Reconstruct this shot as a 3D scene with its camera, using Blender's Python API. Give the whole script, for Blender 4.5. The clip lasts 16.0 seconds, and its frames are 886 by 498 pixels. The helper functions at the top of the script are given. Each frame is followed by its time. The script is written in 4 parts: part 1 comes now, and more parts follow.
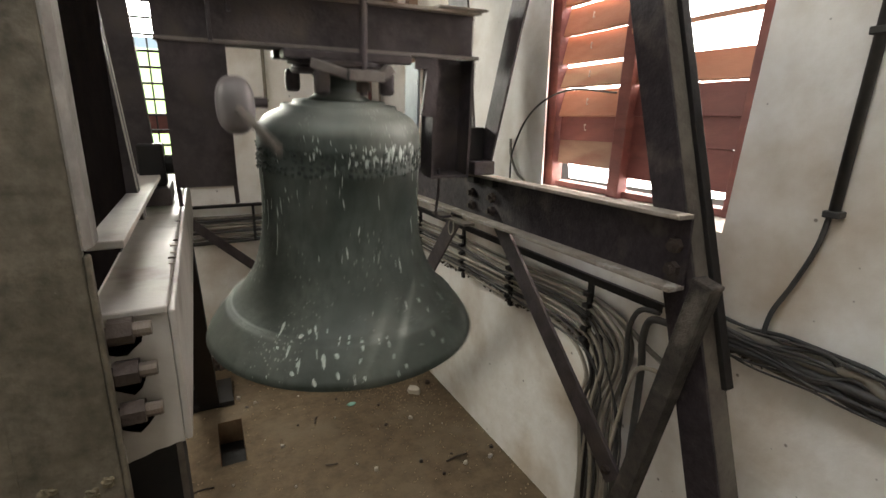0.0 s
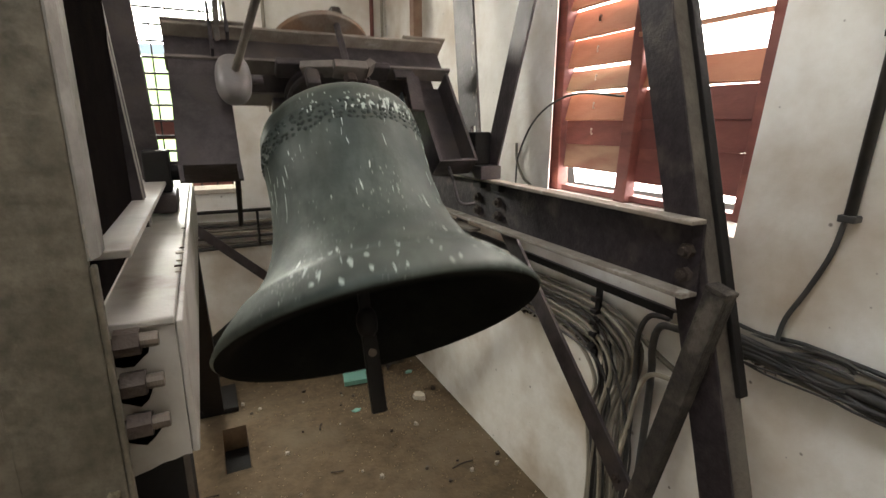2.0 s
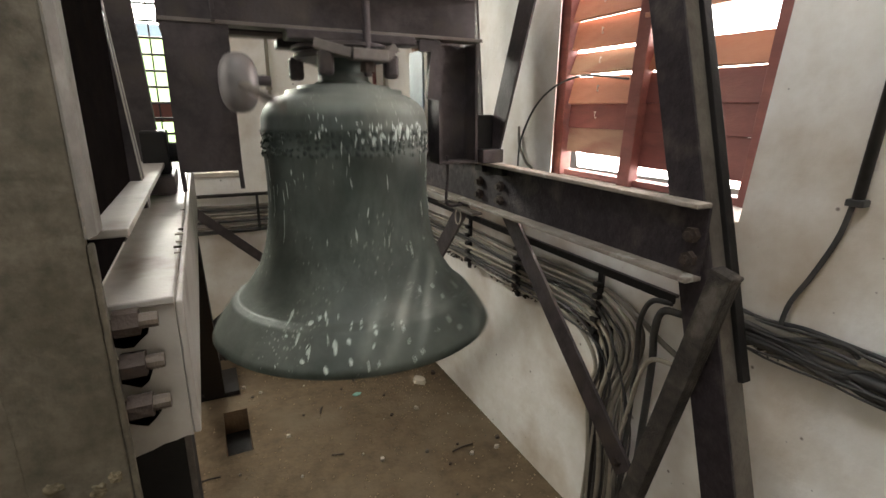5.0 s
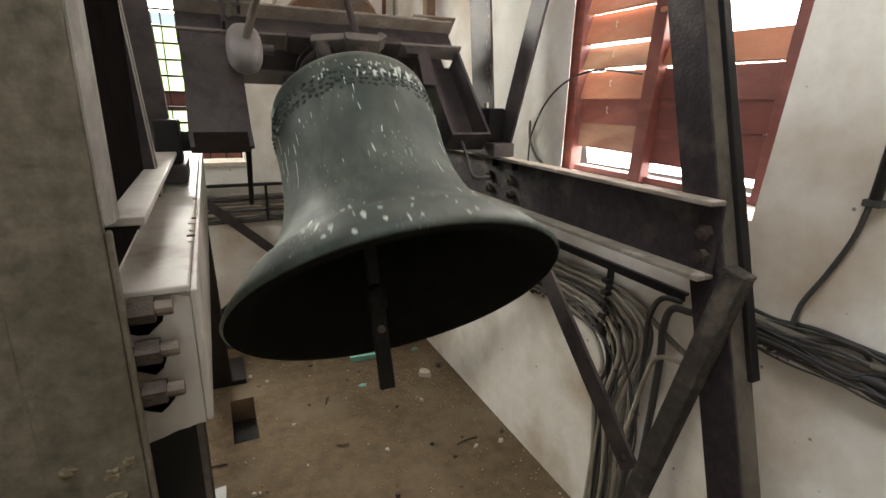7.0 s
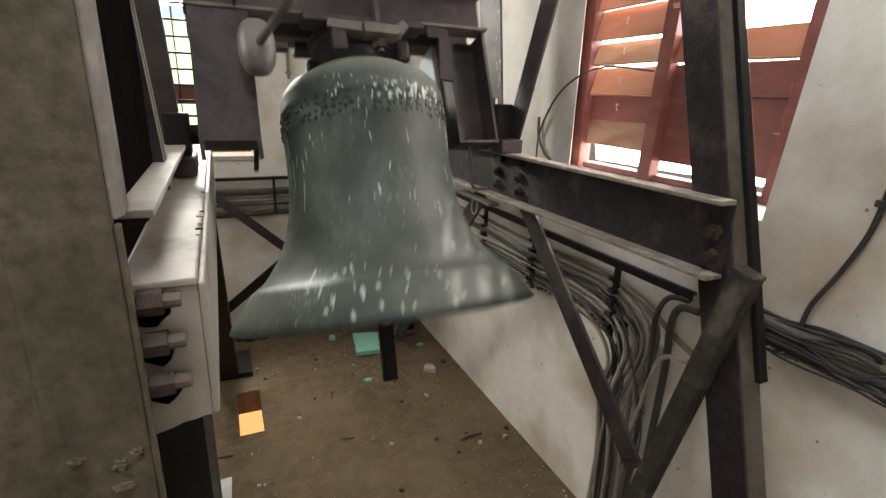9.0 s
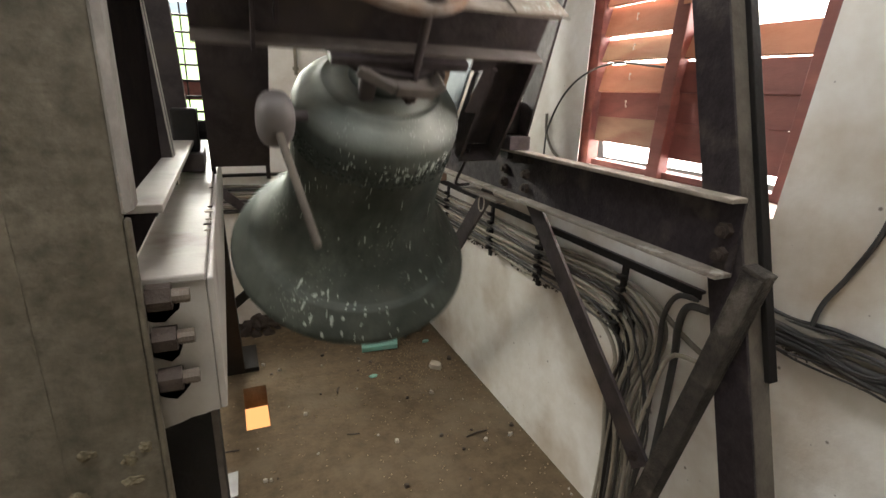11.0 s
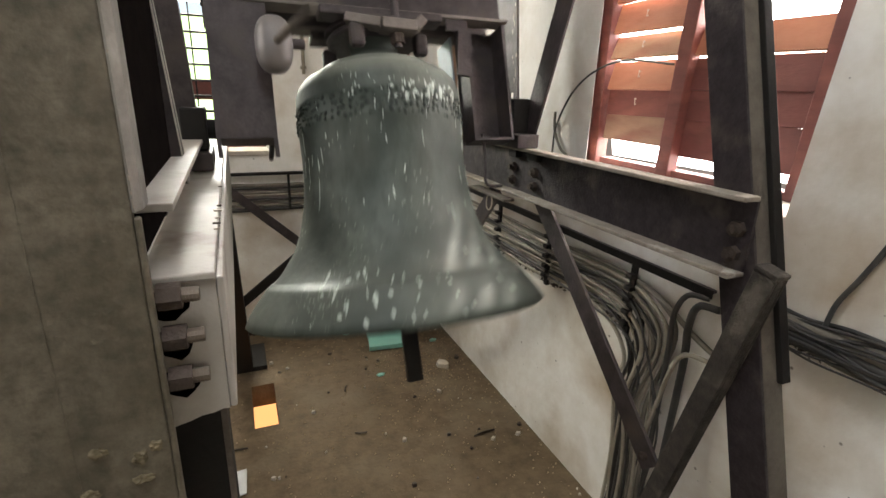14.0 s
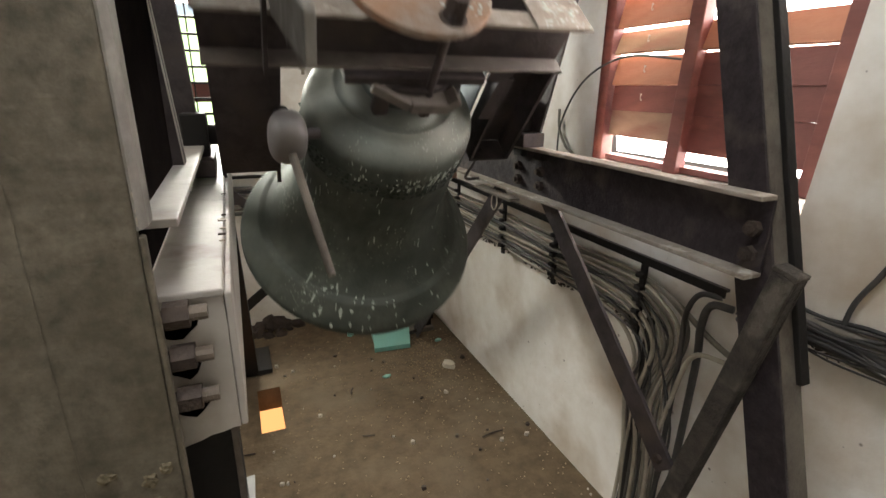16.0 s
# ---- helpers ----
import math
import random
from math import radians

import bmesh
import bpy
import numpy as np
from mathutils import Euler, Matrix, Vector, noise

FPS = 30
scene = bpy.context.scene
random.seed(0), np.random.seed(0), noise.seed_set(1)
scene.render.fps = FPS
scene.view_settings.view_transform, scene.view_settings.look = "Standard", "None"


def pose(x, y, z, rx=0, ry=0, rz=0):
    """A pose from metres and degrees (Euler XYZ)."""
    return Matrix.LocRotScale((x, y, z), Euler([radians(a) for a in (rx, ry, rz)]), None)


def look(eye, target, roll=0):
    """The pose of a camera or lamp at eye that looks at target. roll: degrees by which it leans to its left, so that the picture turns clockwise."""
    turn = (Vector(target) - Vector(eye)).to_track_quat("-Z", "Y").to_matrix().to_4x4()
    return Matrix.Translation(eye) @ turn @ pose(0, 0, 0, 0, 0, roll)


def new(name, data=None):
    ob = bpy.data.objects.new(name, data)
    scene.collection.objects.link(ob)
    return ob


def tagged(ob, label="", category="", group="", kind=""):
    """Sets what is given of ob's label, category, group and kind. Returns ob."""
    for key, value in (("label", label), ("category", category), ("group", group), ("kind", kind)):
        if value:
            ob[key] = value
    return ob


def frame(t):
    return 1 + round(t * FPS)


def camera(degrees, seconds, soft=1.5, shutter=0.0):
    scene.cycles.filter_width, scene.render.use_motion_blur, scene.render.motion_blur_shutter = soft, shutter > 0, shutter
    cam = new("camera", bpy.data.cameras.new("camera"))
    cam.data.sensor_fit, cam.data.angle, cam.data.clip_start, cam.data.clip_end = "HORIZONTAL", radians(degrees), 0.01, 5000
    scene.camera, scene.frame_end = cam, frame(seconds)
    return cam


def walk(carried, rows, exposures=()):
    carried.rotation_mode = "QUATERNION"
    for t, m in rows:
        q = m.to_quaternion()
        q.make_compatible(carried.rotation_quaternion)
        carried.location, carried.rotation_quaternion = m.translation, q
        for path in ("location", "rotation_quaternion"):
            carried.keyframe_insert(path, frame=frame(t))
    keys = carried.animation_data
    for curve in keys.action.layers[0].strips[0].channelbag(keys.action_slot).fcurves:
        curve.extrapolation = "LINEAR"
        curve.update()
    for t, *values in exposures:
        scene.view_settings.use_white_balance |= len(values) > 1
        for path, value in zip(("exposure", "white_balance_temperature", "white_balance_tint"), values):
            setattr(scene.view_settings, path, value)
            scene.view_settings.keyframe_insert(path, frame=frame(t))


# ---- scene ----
# Camera: a hand-held view over the bell pit.
cam = camera(83.5, 16.0, soft=1.5, shutter=0.8)
PATH = [
    (0, (0.018, 0.048, 1.686), (0.867, 1.786, 1.176), 0.5),
    (0.5, (0.016, 0.055, 1.687), (0.862, 1.795, 1.181), 0.5),
    (1, (0.015, 0.059, 1.687), (0.856, 1.804, 1.189), 0.3),
    (1.5, (0.014, 0.064, 1.688), (0.854, 1.81, 1.19), 0.3),
    (2, (0.013, 0.068, 1.688), (0.853, 1.814, 1.193), 0.2),
    (2.5, (0.013, 0.074, 1.687), (0.851, 1.82, 1.185), 0.4),
    (3, (0.015, 0.074, 1.683), (0.851, 1.818, 1.175), 0.4),
    (3.5, (0.014, 0.074, 1.683), (0.851, 1.816, 1.168), 0.2),
    (4, (0.015, 0.076, 1.679), (0.853, 1.814, 1.153), 0.3),
    (6.5, (0.004, 0.082, 1.677), (0.823, 1.815, 1.107), 1.0),
    (7, (0.002, 0.085, 1.677), (0.813, 1.82, 1.103), 1.3),
    (7.5, (0.001, 0.089, 1.678), (0.806, 1.825, 1.098), 1.5),
    (8, (0.003, 0.088, 1.677), (0.801, 1.827, 1.093), 1.7),
    (8.5, (0.002, 0.089, 1.677), (0.795, 1.829, 1.09), 1.8),
    (9, (0.002, 0.087, 1.677), (0.788, 1.829, 1.086), 1.8),
    (11.5, (-0.001, 0.094, 1.674), (0.759, 1.842, 1.068), 1.9),
    (12, (-0.001, 0.095, 1.672), (0.753, 1.844, 1.064), 1.8),
    (12.5, (-0.002, 0.095, 1.672), (0.744, 1.848, 1.062), 1.7),
    (13, (-0.002, 0.095, 1.671), (0.741, 1.849, 1.063), 1.6),
    (13.5, (-0.004, 0.098, 1.671), (0.738, 1.853, 1.062), 1.7),
    (14, (-0.003, 0.098, 1.674), (0.736, 1.854, 1.065), 1.7),
    (14.5, (-0.004, 0.099, 1.675), (0.734, 1.855, 1.065), 1.8),
    (15, (-0.011, 0.119, 1.676), (0.722, 1.875, 1.063), 1.8),
    (15.5, (-0.016, 0.132, 1.68), (0.717, 1.886, 1.061), 1.4),
    (16, (-0.01, 0.132, 1.686), (0.724, 1.885, 1.063), 0.6),
]
walk(cam, [(t, look(e, a, r)) for t, e, a, r in PATH], [(0, 0.28, 6800, 13), (1, 0.32, 6800, 13), (2, 0.44, 6800, 13), (3, 0.38, 6800, 13), (4.3, 0.42, 6800, 13), (5.6, 0.36, 6800, 13), (7, 0.5, 6800, 13), (8.4, 0.38, 6800, 13), (9.1, 0.5, 6800, 13), (12.4, 0.54, 6800, 13), (13.2, 0.48, 6800, 13), (14.4, 0.72, 6800, 13),
       (15, 0.74, 6800, 13), (16, 0.6, 6800, 13)])

# ---- daylight: open sky through the louvred windows ----
world = bpy.data.worlds.new("sky")
scene.world = world
world.use_nodes = True
wn = world.node_tree.nodes
sky = wn.new("ShaderNodeTexSky")
sky.sky_type = "NISHITA"
sky.sun_disc = False
sky.sun_elevation, sky.sun_rotation = radians(50), radians(70)
wn["Background"].inputs[1].default_value = 0.15
world.node_tree.links.new(sky.outputs[0], wn["Background"].inputs[0])
sun = new("sun", bpy.data.lights.new("sun", "SUN"))
sun.data.energy, sun.data.angle, sun.data.color = 2.2, radians(0.5), (1, 0.95, 0.88)
sun.matrix_world = look((5, 1.2, 6.5), (0, 0, 0))


def opening_light(name, at, towards, w, h, watts, color):
    lamp = new(name, bpy.data.lights.new(name, "AREA"))
    lamp.data.shape, lamp.data.size, lamp.data.size_y = "RECTANGLE", w, h
    lamp.data.energy, lamp.data.color = watts, color
    lamp.matrix_world = look(at, towards)
    lamp.visible_camera = True
    return lamp


# the sky's light outside the east and north windows; top and west lamps are added fill
opening_light("sky_light_east", (1.78, 1.6, 2.1), (0.0, 1.45, 1.7), 1.3, 1.5, 115, (1.0, 0.96, 0.94))
opening_light("sky_light_north", (-0.2, 4.2, 2.5), (0.1, 1.7, 1.7), 0.86, 0.6, 105, (0.97, 1.0, 0.92))
opening_light("fill_light_top", (-0.25, 0.2, 3.62), (-0.25, 0.201, 0.0), 1.0, 1.1, 31, (0.90, 0.96, 1.0))
opening_light("fill_light_west", (-2.25, 1.9, 2.8), (0.3, 1.9, 1.9), 1.2, 0.95, 18, (1.0, 0.98, 0.95))


# ---- materials ----
def mat(name, base, rough=0.6, metal=0.0, second=None, scale=8.0, amount=0.5, stain=None, stain_scale=2.5,
        stain_cut=(0.5, 0.7), bump=0.15, bump_scale=60.0, stretch=(1, 1, 1), spec=0.5, specks=False):
    m = bpy.data.materials.new(name)
    m.use_nodes = True
    nt = m.node_tree
    n, l = nt.nodes, nt.links
    b = n["Principled BSDF"]
    b.inputs["Metallic"].default_value = metal
    b.inputs["Specular IOR Level"].default_value = spec
    co = n.new("ShaderNodeTexCoord")
    mp = n.new("ShaderNodeMapping")
    mp.inputs["Scale"].default_value = stretch
    l.new(co.outputs["Object"], mp.inputs["Vector"])
    fine = n.new("ShaderNodeTexNoise")
    fine.inputs["Scale"].default_value = scale
    fine.inputs["Detail"].default_value = 9
    fine.inputs["Roughness"].default_value = 0.65
    l.new(mp.outputs[0], fine.inputs["Vector"])
    mix = n.new("ShaderNodeMix")
    mix.data_type = "RGBA"
    mix.inputs["A"].default_value = (*base, 1)
    mix.inputs["B"].default_value = (*(second or [c * 0.6 for c in base]), 1)
    ramp = n.new("ShaderNodeMapRange")
    ramp.inputs["From Min"].default_value, ramp.inputs["From Max"].default_value = 0.38, 0.66
    ramp.inputs["To Max"].default_value = amount
    l.new(fine.outputs["Fac"], ramp.inputs["Value"])
    l.new(ramp.outputs[0], mix.inputs["Factor"])
    col = mix.outputs["Result"]
    if stain:
        big = n.new("ShaderNodeTexNoise")
        big.inputs["Scale"].default_value = stain_scale
        big.inputs["Detail"].default_value = 7
        l.new(mp.outputs[0], big.inputs["Vector"])
        cut = n.new("ShaderNodeMapRange")
        cut.inputs["From Min"].default_value, cut.inputs["From Max"].default_value = stain_cut
        l.new(big.outputs["Fac"], cut.inputs["Value"])
        mix2 = n.new("ShaderNodeMix")
        mix2.data_type = "RGBA"
        mix2.inputs["B"].default_value = (*stain, 1)
        l.new(cut.outputs[0], mix2.inputs["Factor"])
        l.new(col, mix2.inputs["A"])
        col = mix2.outputs["Result"]
    if specks:
        for size, lo, hi, deep in ((7, 0.045, 0.025, 0.8), (19, 0.06, 0.03, 0.5), (3.1, 0.03, 0.012, 0.7)):
            cell = n.new("ShaderNodeTexVoronoi")
            cell.inputs["Scale"].default_value = size
            l.new(co.outputs["Object"], cell.inputs["Vector"])
            dot = n.new("ShaderNodeMapRange")
            dot.inputs["From Min"].default_value, dot.inputs["From Max"].default_value = lo, hi
            dot.inputs["To Max"].default_value = deep
            l.new(cell.outputs["Distance"], dot.inputs["Value"])
            mix3 = n.new("ShaderNodeMix")
            mix3.data_type = "RGBA"
            mix3.inputs["B"].default_value = (0.12, 0.09, 0.07, 1)
            l.new(dot.outputs[0], mix3.inputs["Factor"])
            l.new(col, mix3.inputs["A"])
            col = mix3.outputs["Result"]
    l.new(col, b.inputs["Base Color"])
    rr = n.new("ShaderNodeMapRange")
    rr.inputs["To Min"].default_value, rr.inputs["To Max"].default_value = max(rough - 0.12, 0.05), min(rough + 0.15, 1)
    l.new(fine.outputs["Fac"], rr.inputs["Value"])
    l.new(rr.outputs[0], b.inputs["Roughness"])
    grit = n.new("ShaderNodeTexNoise")
    grit.inputs["Scale"].default_value = bump_scale
    grit.inputs["Detail"].default_value = 6
    l.new(mp.outputs[0], grit.inputs["Vector"])
    bp = n.new("ShaderNodeBump")
    bp.inputs["Strength"].default_value = bump
    bp.inputs["Distance"].default_value = 0.01
    l.new(grit.outputs["Fac"], bp.inputs["Height"])
    l.new(bp.outputs[0], b.inputs["Normal"])
    return m


def glow(name, color, strength):
    m = bpy.data.materials.new(name)
    m.use_nodes = True
    b = m.node_tree.nodes["Principled BSDF"]
    b.inputs["Base Color"].default_value = (*[v * 0.2 for v in color], 1)
    b.inputs["Emission Color"].default_value = (*color, 1)
    b.inputs["Emission Strength"].default_value = strength
    return m


PLASTER = mat("white_plaster", (0.82, 0.80, 0.76), 0.9, second=(0.69, 0.65, 0.58), scale=11, amount=0.5,
              stain=(0.44, 0.35, 0.25), stain_scale=2.6, stain_cut=(0.48, 0.78), specks=True, bump=0.35, bump_scale=18)
CONCRETE = mat("dusty_concrete", (0.132, 0.09, 0.05), 0.95, second=(0.058, 0.039, 0.021), scale=13, amount=0.8,
               stain=(0.165, 0.124, 0.08), stain_scale=2.2, stain_cut=(0.5, 0.72), bump=0.5, bump_scale=45)
STEEL = mat("dark_painted_steel", (0.064, 0.052, 0.054), 0.5, 0.25, second=(0.02, 0.017, 0.017), scale=14, amount=0.8,
            stain=(0.105, 0.085, 0.072), stain_scale=7, stain_cut=(0.53, 0.78), bump=0.2, bump_scale=90, spec=0.35)
DUSTY = mat("dust_covered_steel", (0.13, 0.11, 0.09), 0.8, 0.1, second=(0.065, 0.054, 0.046), scale=14, amount=0.8,
            stain=(0.19, 0.165, 0.135), stain_scale=5, bump=0.3, bump_scale=110)
BLACK = mat("black_steel", (0.012, 0.011, 0.011), 0.6, 0.1, second=(0.02, 0.016, 0.013), scale=12, bump=0.2, spec=0.25)
WORN_LIT_GREY = mat("worn_lit_grey_paint", (0.21, 0.197, 0.175), 0.6, 0.05, second=(0.13, 0.117, 0.10), scale=16, amount=0.9,
                stain=(0.33, 0.315, 0.285), stain_scale=9, stain_cut=(0.55, 0.7), bump=0.25, bump_scale=90)
DARK_WEB = mat("purplish_black_paint", (0.034, 0.026, 0.030), 0.6, 0.1, second=(0.014, 0.011, 0.012), scale=30, amount=0.9,
               stain=(0.085, 0.068, 0.062), stain_scale=9, stain_cut=(0.54, 0.74), bump=0.3, bump_scale=110, spec=0.3)
GAP_SHADE = mat("gap_shade_black", (0.006, 0.005, 0.005), 0.9, 0.0, second=(0.012, 0.010, 0.008), scale=14, bump=0.15, spec=0.0)
GREY = mat("grey_painted_steel", (0.145, 0.122, 0.089), 0.7, 0.05, second=(0.058, 0.051, 0.035), scale=34, amount=0.85,
           stain=(0.036, 0.029, 0.014), stain_scale=3.4, stain_cut=(0.46, 0.68), bump=0.3, bump_scale=65)
LIGHT_GREY = mat("pale_grey_paint", (0.40, 0.375, 0.34), 0.45, 0.05, second=(0.29, 0.26, 0.225), scale=5, amount=0.8,
                 stain=(0.17, 0.13, 0.10), stain_scale=8, stain_cut=(0.58, 0.76), bump=0.07, bump_scale=150)
GRIMY = mat("grimy_steel", (0.055, 0.045, 0.037), 0.9, 0.05, second=(0.018, 0.015, 0.013), scale=30, amount=0.95,
            stain=(0.115, 0.10, 0.082), stain_scale=15, stain_cut=(0.54, 0.68), bump=0.6, bump_scale=160)
RUST = mat("rusty_iron", (0.06, 0.043, 0.034), 0.75, 0.3, second=(0.04, 0.03, 0.026), scale=16, bump=0.4, bump_scale=120)
# thick dust, made paler to carry the light falling from above as well
DUST_LIT_TOP = mat("dusty_toplit_steel", (0.30, 0.265, 0.225), 0.85, 0.0, second=(0.19, 0.155, 0.125), scale=12, amount=0.9,
               stain=(0.40, 0.37, 0.32), stain_scale=16, stain_cut=(0.6, 0.68), bump=0.35, bump_scale=120)
RUSTY_PLATE = mat("rust_bloomed_plate", (0.27, 0.235, 0.20), 0.8, 0.05, second=(0.15, 0.115, 0.09), scale=16, amount=0.9,
                  stain=(0.30, 0.15, 0.075), stain_scale=4, stain_cut=(0.45, 0.68), bump=0.3, bump_scale=110)
# dust film on the yoke, its paleness partly light from above
YOKE_DUST_LIT = mat("dusty_lit_steel", (0.18, 0.157, 0.14), 0.7, 0.1, second=(0.10, 0.085, 0.075), scale=8, amount=0.9, bump=0.25, bump_scale=110)
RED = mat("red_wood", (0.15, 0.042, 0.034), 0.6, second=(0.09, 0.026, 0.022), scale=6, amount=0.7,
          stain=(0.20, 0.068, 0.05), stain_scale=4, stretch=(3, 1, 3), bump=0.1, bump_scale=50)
# orange and tan slat tones: daylight on the red slats put into their colour
LIT_SLAT_WOOD = mat("lit_slat_wood", (0.40, 0.185, 0.11), 0.6, second=(0.29, 0.115, 0.07), scale=6, amount=0.7,
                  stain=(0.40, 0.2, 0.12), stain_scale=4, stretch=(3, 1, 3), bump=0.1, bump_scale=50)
TAN_LIT_WOOD = mat("tan_lit_wood", (0.36, 0.23, 0.14), 0.65, second=(0.26, 0.155, 0.095), scale=6, amount=0.7,
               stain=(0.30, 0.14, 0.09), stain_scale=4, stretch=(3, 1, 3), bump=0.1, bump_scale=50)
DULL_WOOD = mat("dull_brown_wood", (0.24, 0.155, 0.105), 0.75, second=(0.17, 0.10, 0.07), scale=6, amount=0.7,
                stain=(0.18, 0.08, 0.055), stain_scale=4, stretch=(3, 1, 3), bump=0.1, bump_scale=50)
CABLE = mat("grey_cable", (0.19, 0.172, 0.14), 0.6, second=(0.06, 0.05, 0.04), scale=11, bump=0.1)
CABLE_DARK = mat("black_cable", (0.03, 0.03, 0.03), 0.5, second=(0.09, 0.08, 0.07), scale=12, bump=0.1)
CABLE_PALE = mat("pale_cable", (0.37, 0.335, 0.27), 0.6, second=(0.13, 0.11, 0.085), scale=11, bump=0.1)
GLASS = mat("green_glass", (0.20, 0.48, 0.42), 0.35, second=(0.26, 0.5, 0.43), scale=8, bump=0.05)
MORTAR = mat("yellowish_mortar", (0.16, 0.13, 0.08), 0.95, second=(0.07, 0.055, 0.03), scale=60, amount=1.0, bump=0.5)
CHALK = mat("pale_rubble", (0.52, 0.47, 0.40), 0.9, second=(0.34, 0.29, 0.23), scale=20, bump=0.5)
BRASS = mat("worn_bright_steel", (0.15, 0.12, 0.095), 0.6, 0.3, second=(0.11, 0.085, 0.065), scale=25, bump=0.2)
BALL = mat("grey_iron_ball", (0.21, 0.195, 0.19), 0.45, 0.2, second=(0.13, 0.115, 0.108), scale=9, bump=0.15)
INSIDE_DARK = mat("near_black_bronze", (0.009, 0.009, 0.008), 0.85, 0.0, second=(0.018, 0.018, 0.015), scale=12, bump=0.2, spec=0.05)
DARK_PATINA = mat("dark_green_patina", (0.042, 0.055, 0.047), 0.75, 0.15, second=(0.02, 0.027, 0.023), scale=30, amount=0.9, bump=0.3, bump_scale=120)
BLUEGREY = mat("bluish_grey_paint", (0.30, 0.36, 0.40), 0.5, 0.1, second=(0.2, 0.23, 0.25), scale=12, bump=0.2)
PLASTIC = mat("pale_plastic", (0.36, 0.36, 0.36), 0.4, second=(0.24, 0.235, 0.23), scale=9, bump=0.1)
GRIT = mat("tan_grit", (0.40, 0.30, 0.19), 0.95, second=(0.24, 0.17, 0.11), scale=60, amount=1.0, bump=0.3)
DROPPING = mat("dried_droppings", (0.54, 0.59, 0.55), 0.85, second=(0.24, 0.30, 0.26), scale=55, amount=0.9, bump=0.3)
LEAFGLOW = glow("glowing_foliage", (0.62, 0.85, 0.42), 2.0)
BELOW_GLOW = glow("warm_glow_below", (1.0, 0.46, 0.17), 0.95)


# ---- building helpers ----
def part(name, bm, material, parent=None, label="", smooth=False):
    me = bpy.data.meshes.new(name)
    bm.normal_update()
    bm.to_mesh(me)
    bm.free()
    me.materials.append(material)
    if smooth:
        for p in me.polygons:
            p.use_smooth = True
    ob = new(name, me)
    if parent is not None:
        ob.parent = parent
    if label:
        ob["label"] = label
    return ob


def thing(name, at, label, category, group=""):
    ob = new(name)
    ob.location = at
    return tagged(ob, label, category, group)


def structure(name, bm, material, label=""):
    return tagged(part(name, bm, material), label, kind="structure")


def box(bm, x0, x1, y0, y1, z0, z1, bevel=0.0, m=None):
    r = bmesh.ops.create_cube(bm, size=1)
    bmesh.ops.scale(bm, vec=(x1 - x0, y1 - y0, z1 - z0), verts=r["verts"])
    bmesh.ops.translate(bm, vec=((x0 + x1) / 2, (y0 + y1) / 2, (z0 + z1) / 2), verts=r["verts"])
    vs = r["verts"]
    if bevel:
        es = list({e for v in vs for e in v.link_edges})
        out = bmesh.ops.bevel(bm, geom=es, offset=bevel, segments=2, affect="EDGES", profile=0.5)
        vs = list({v for f in out["faces"] for v in f.verts} | {v for v in vs if v.is_valid})
    if m is not None:
        bmesh.ops.transform(bm, matrix=m, verts=vs)
    return vs


def boxed(*args, **kw):
    bm = bmesh.new()
    box(bm, *args, **kw)
    return bm


def axis_frame(p, q, side=(1, 0, 0)):
    """A frame whose z runs from p to q and whose x lies near side."""
    p, q = Vector(p), Vector(q)
    z = (q - p).normalized()
    x = Vector(side)
    x = (x - z * x.dot(z)).normalized()
    y = z.cross(x)
    m = Matrix((x, y, z)).transposed().to_4x4()
    m.translation = p
    return m, (q - p).length


def bar(bm, p, q, w, d, side=(1, 0, 0), bevel=0.0):
    """A bar from p to q, w wide along side and d across."""
    m, n = axis_frame(p, q, side)
    return box(bm, -w / 2, w / 2, -d / 2, d / 2, 0, n, bevel, m)


def rod(bm, p, q, r, seg=14, r2=None):
    m, n = axis_frame(p, q, (1, 0.01, 0) if abs((Vector(q) - Vector(p)).normalized().x) < 0.9 else (0, 1, 0))
    c = bmesh.ops.create_cone(bm, cap_ends=True, segments=seg, radius1=r, radius2=r if r2 is None else r2, depth=n)
    bmesh.ops.transform(bm, matrix=m @ Matrix.Translation((0, 0, n / 2)), verts=c["verts"])
    return c["verts"]


def lathe(bm, profile, seg=96, at=(0, 0, 0)):
    rings = []
    for r, z in profile:
        rings.append([bm.verts.new((at[0] + r * math.cos(2 * math.pi * k / seg),
                                    at[1] + r * math.sin(2 * math.pi * k / seg), at[2] + z)) for k in range(seg)])
    for a, b in zip(rings, rings[1:]):
        for k in range(seg):
            bm.faces.new((a[k], a[(k + 1) % seg], b[(k + 1) % seg], b[k]))
    return rings


def spline(points, steps):
    """A smooth curve through the points."""
    pts = [Vector(p) for p in points]
    pts = [pts[0] * 2 - pts[1]] + pts + [pts[-1] * 2 - pts[-2]]
    out = []
    for a, b, c, d in zip(pts, pts[1:], pts[2:], pts[3:]):
        for k in range(steps):
            u = k / steps
            out.append(0.5 * ((2 * b) + (c - a) * u + (2 * a - 5 * b + 4 * c - d) * u ** 2 + (3 * b - a - 3 * c + d) * u ** 3))
    out.append(pts[-2])
    return out


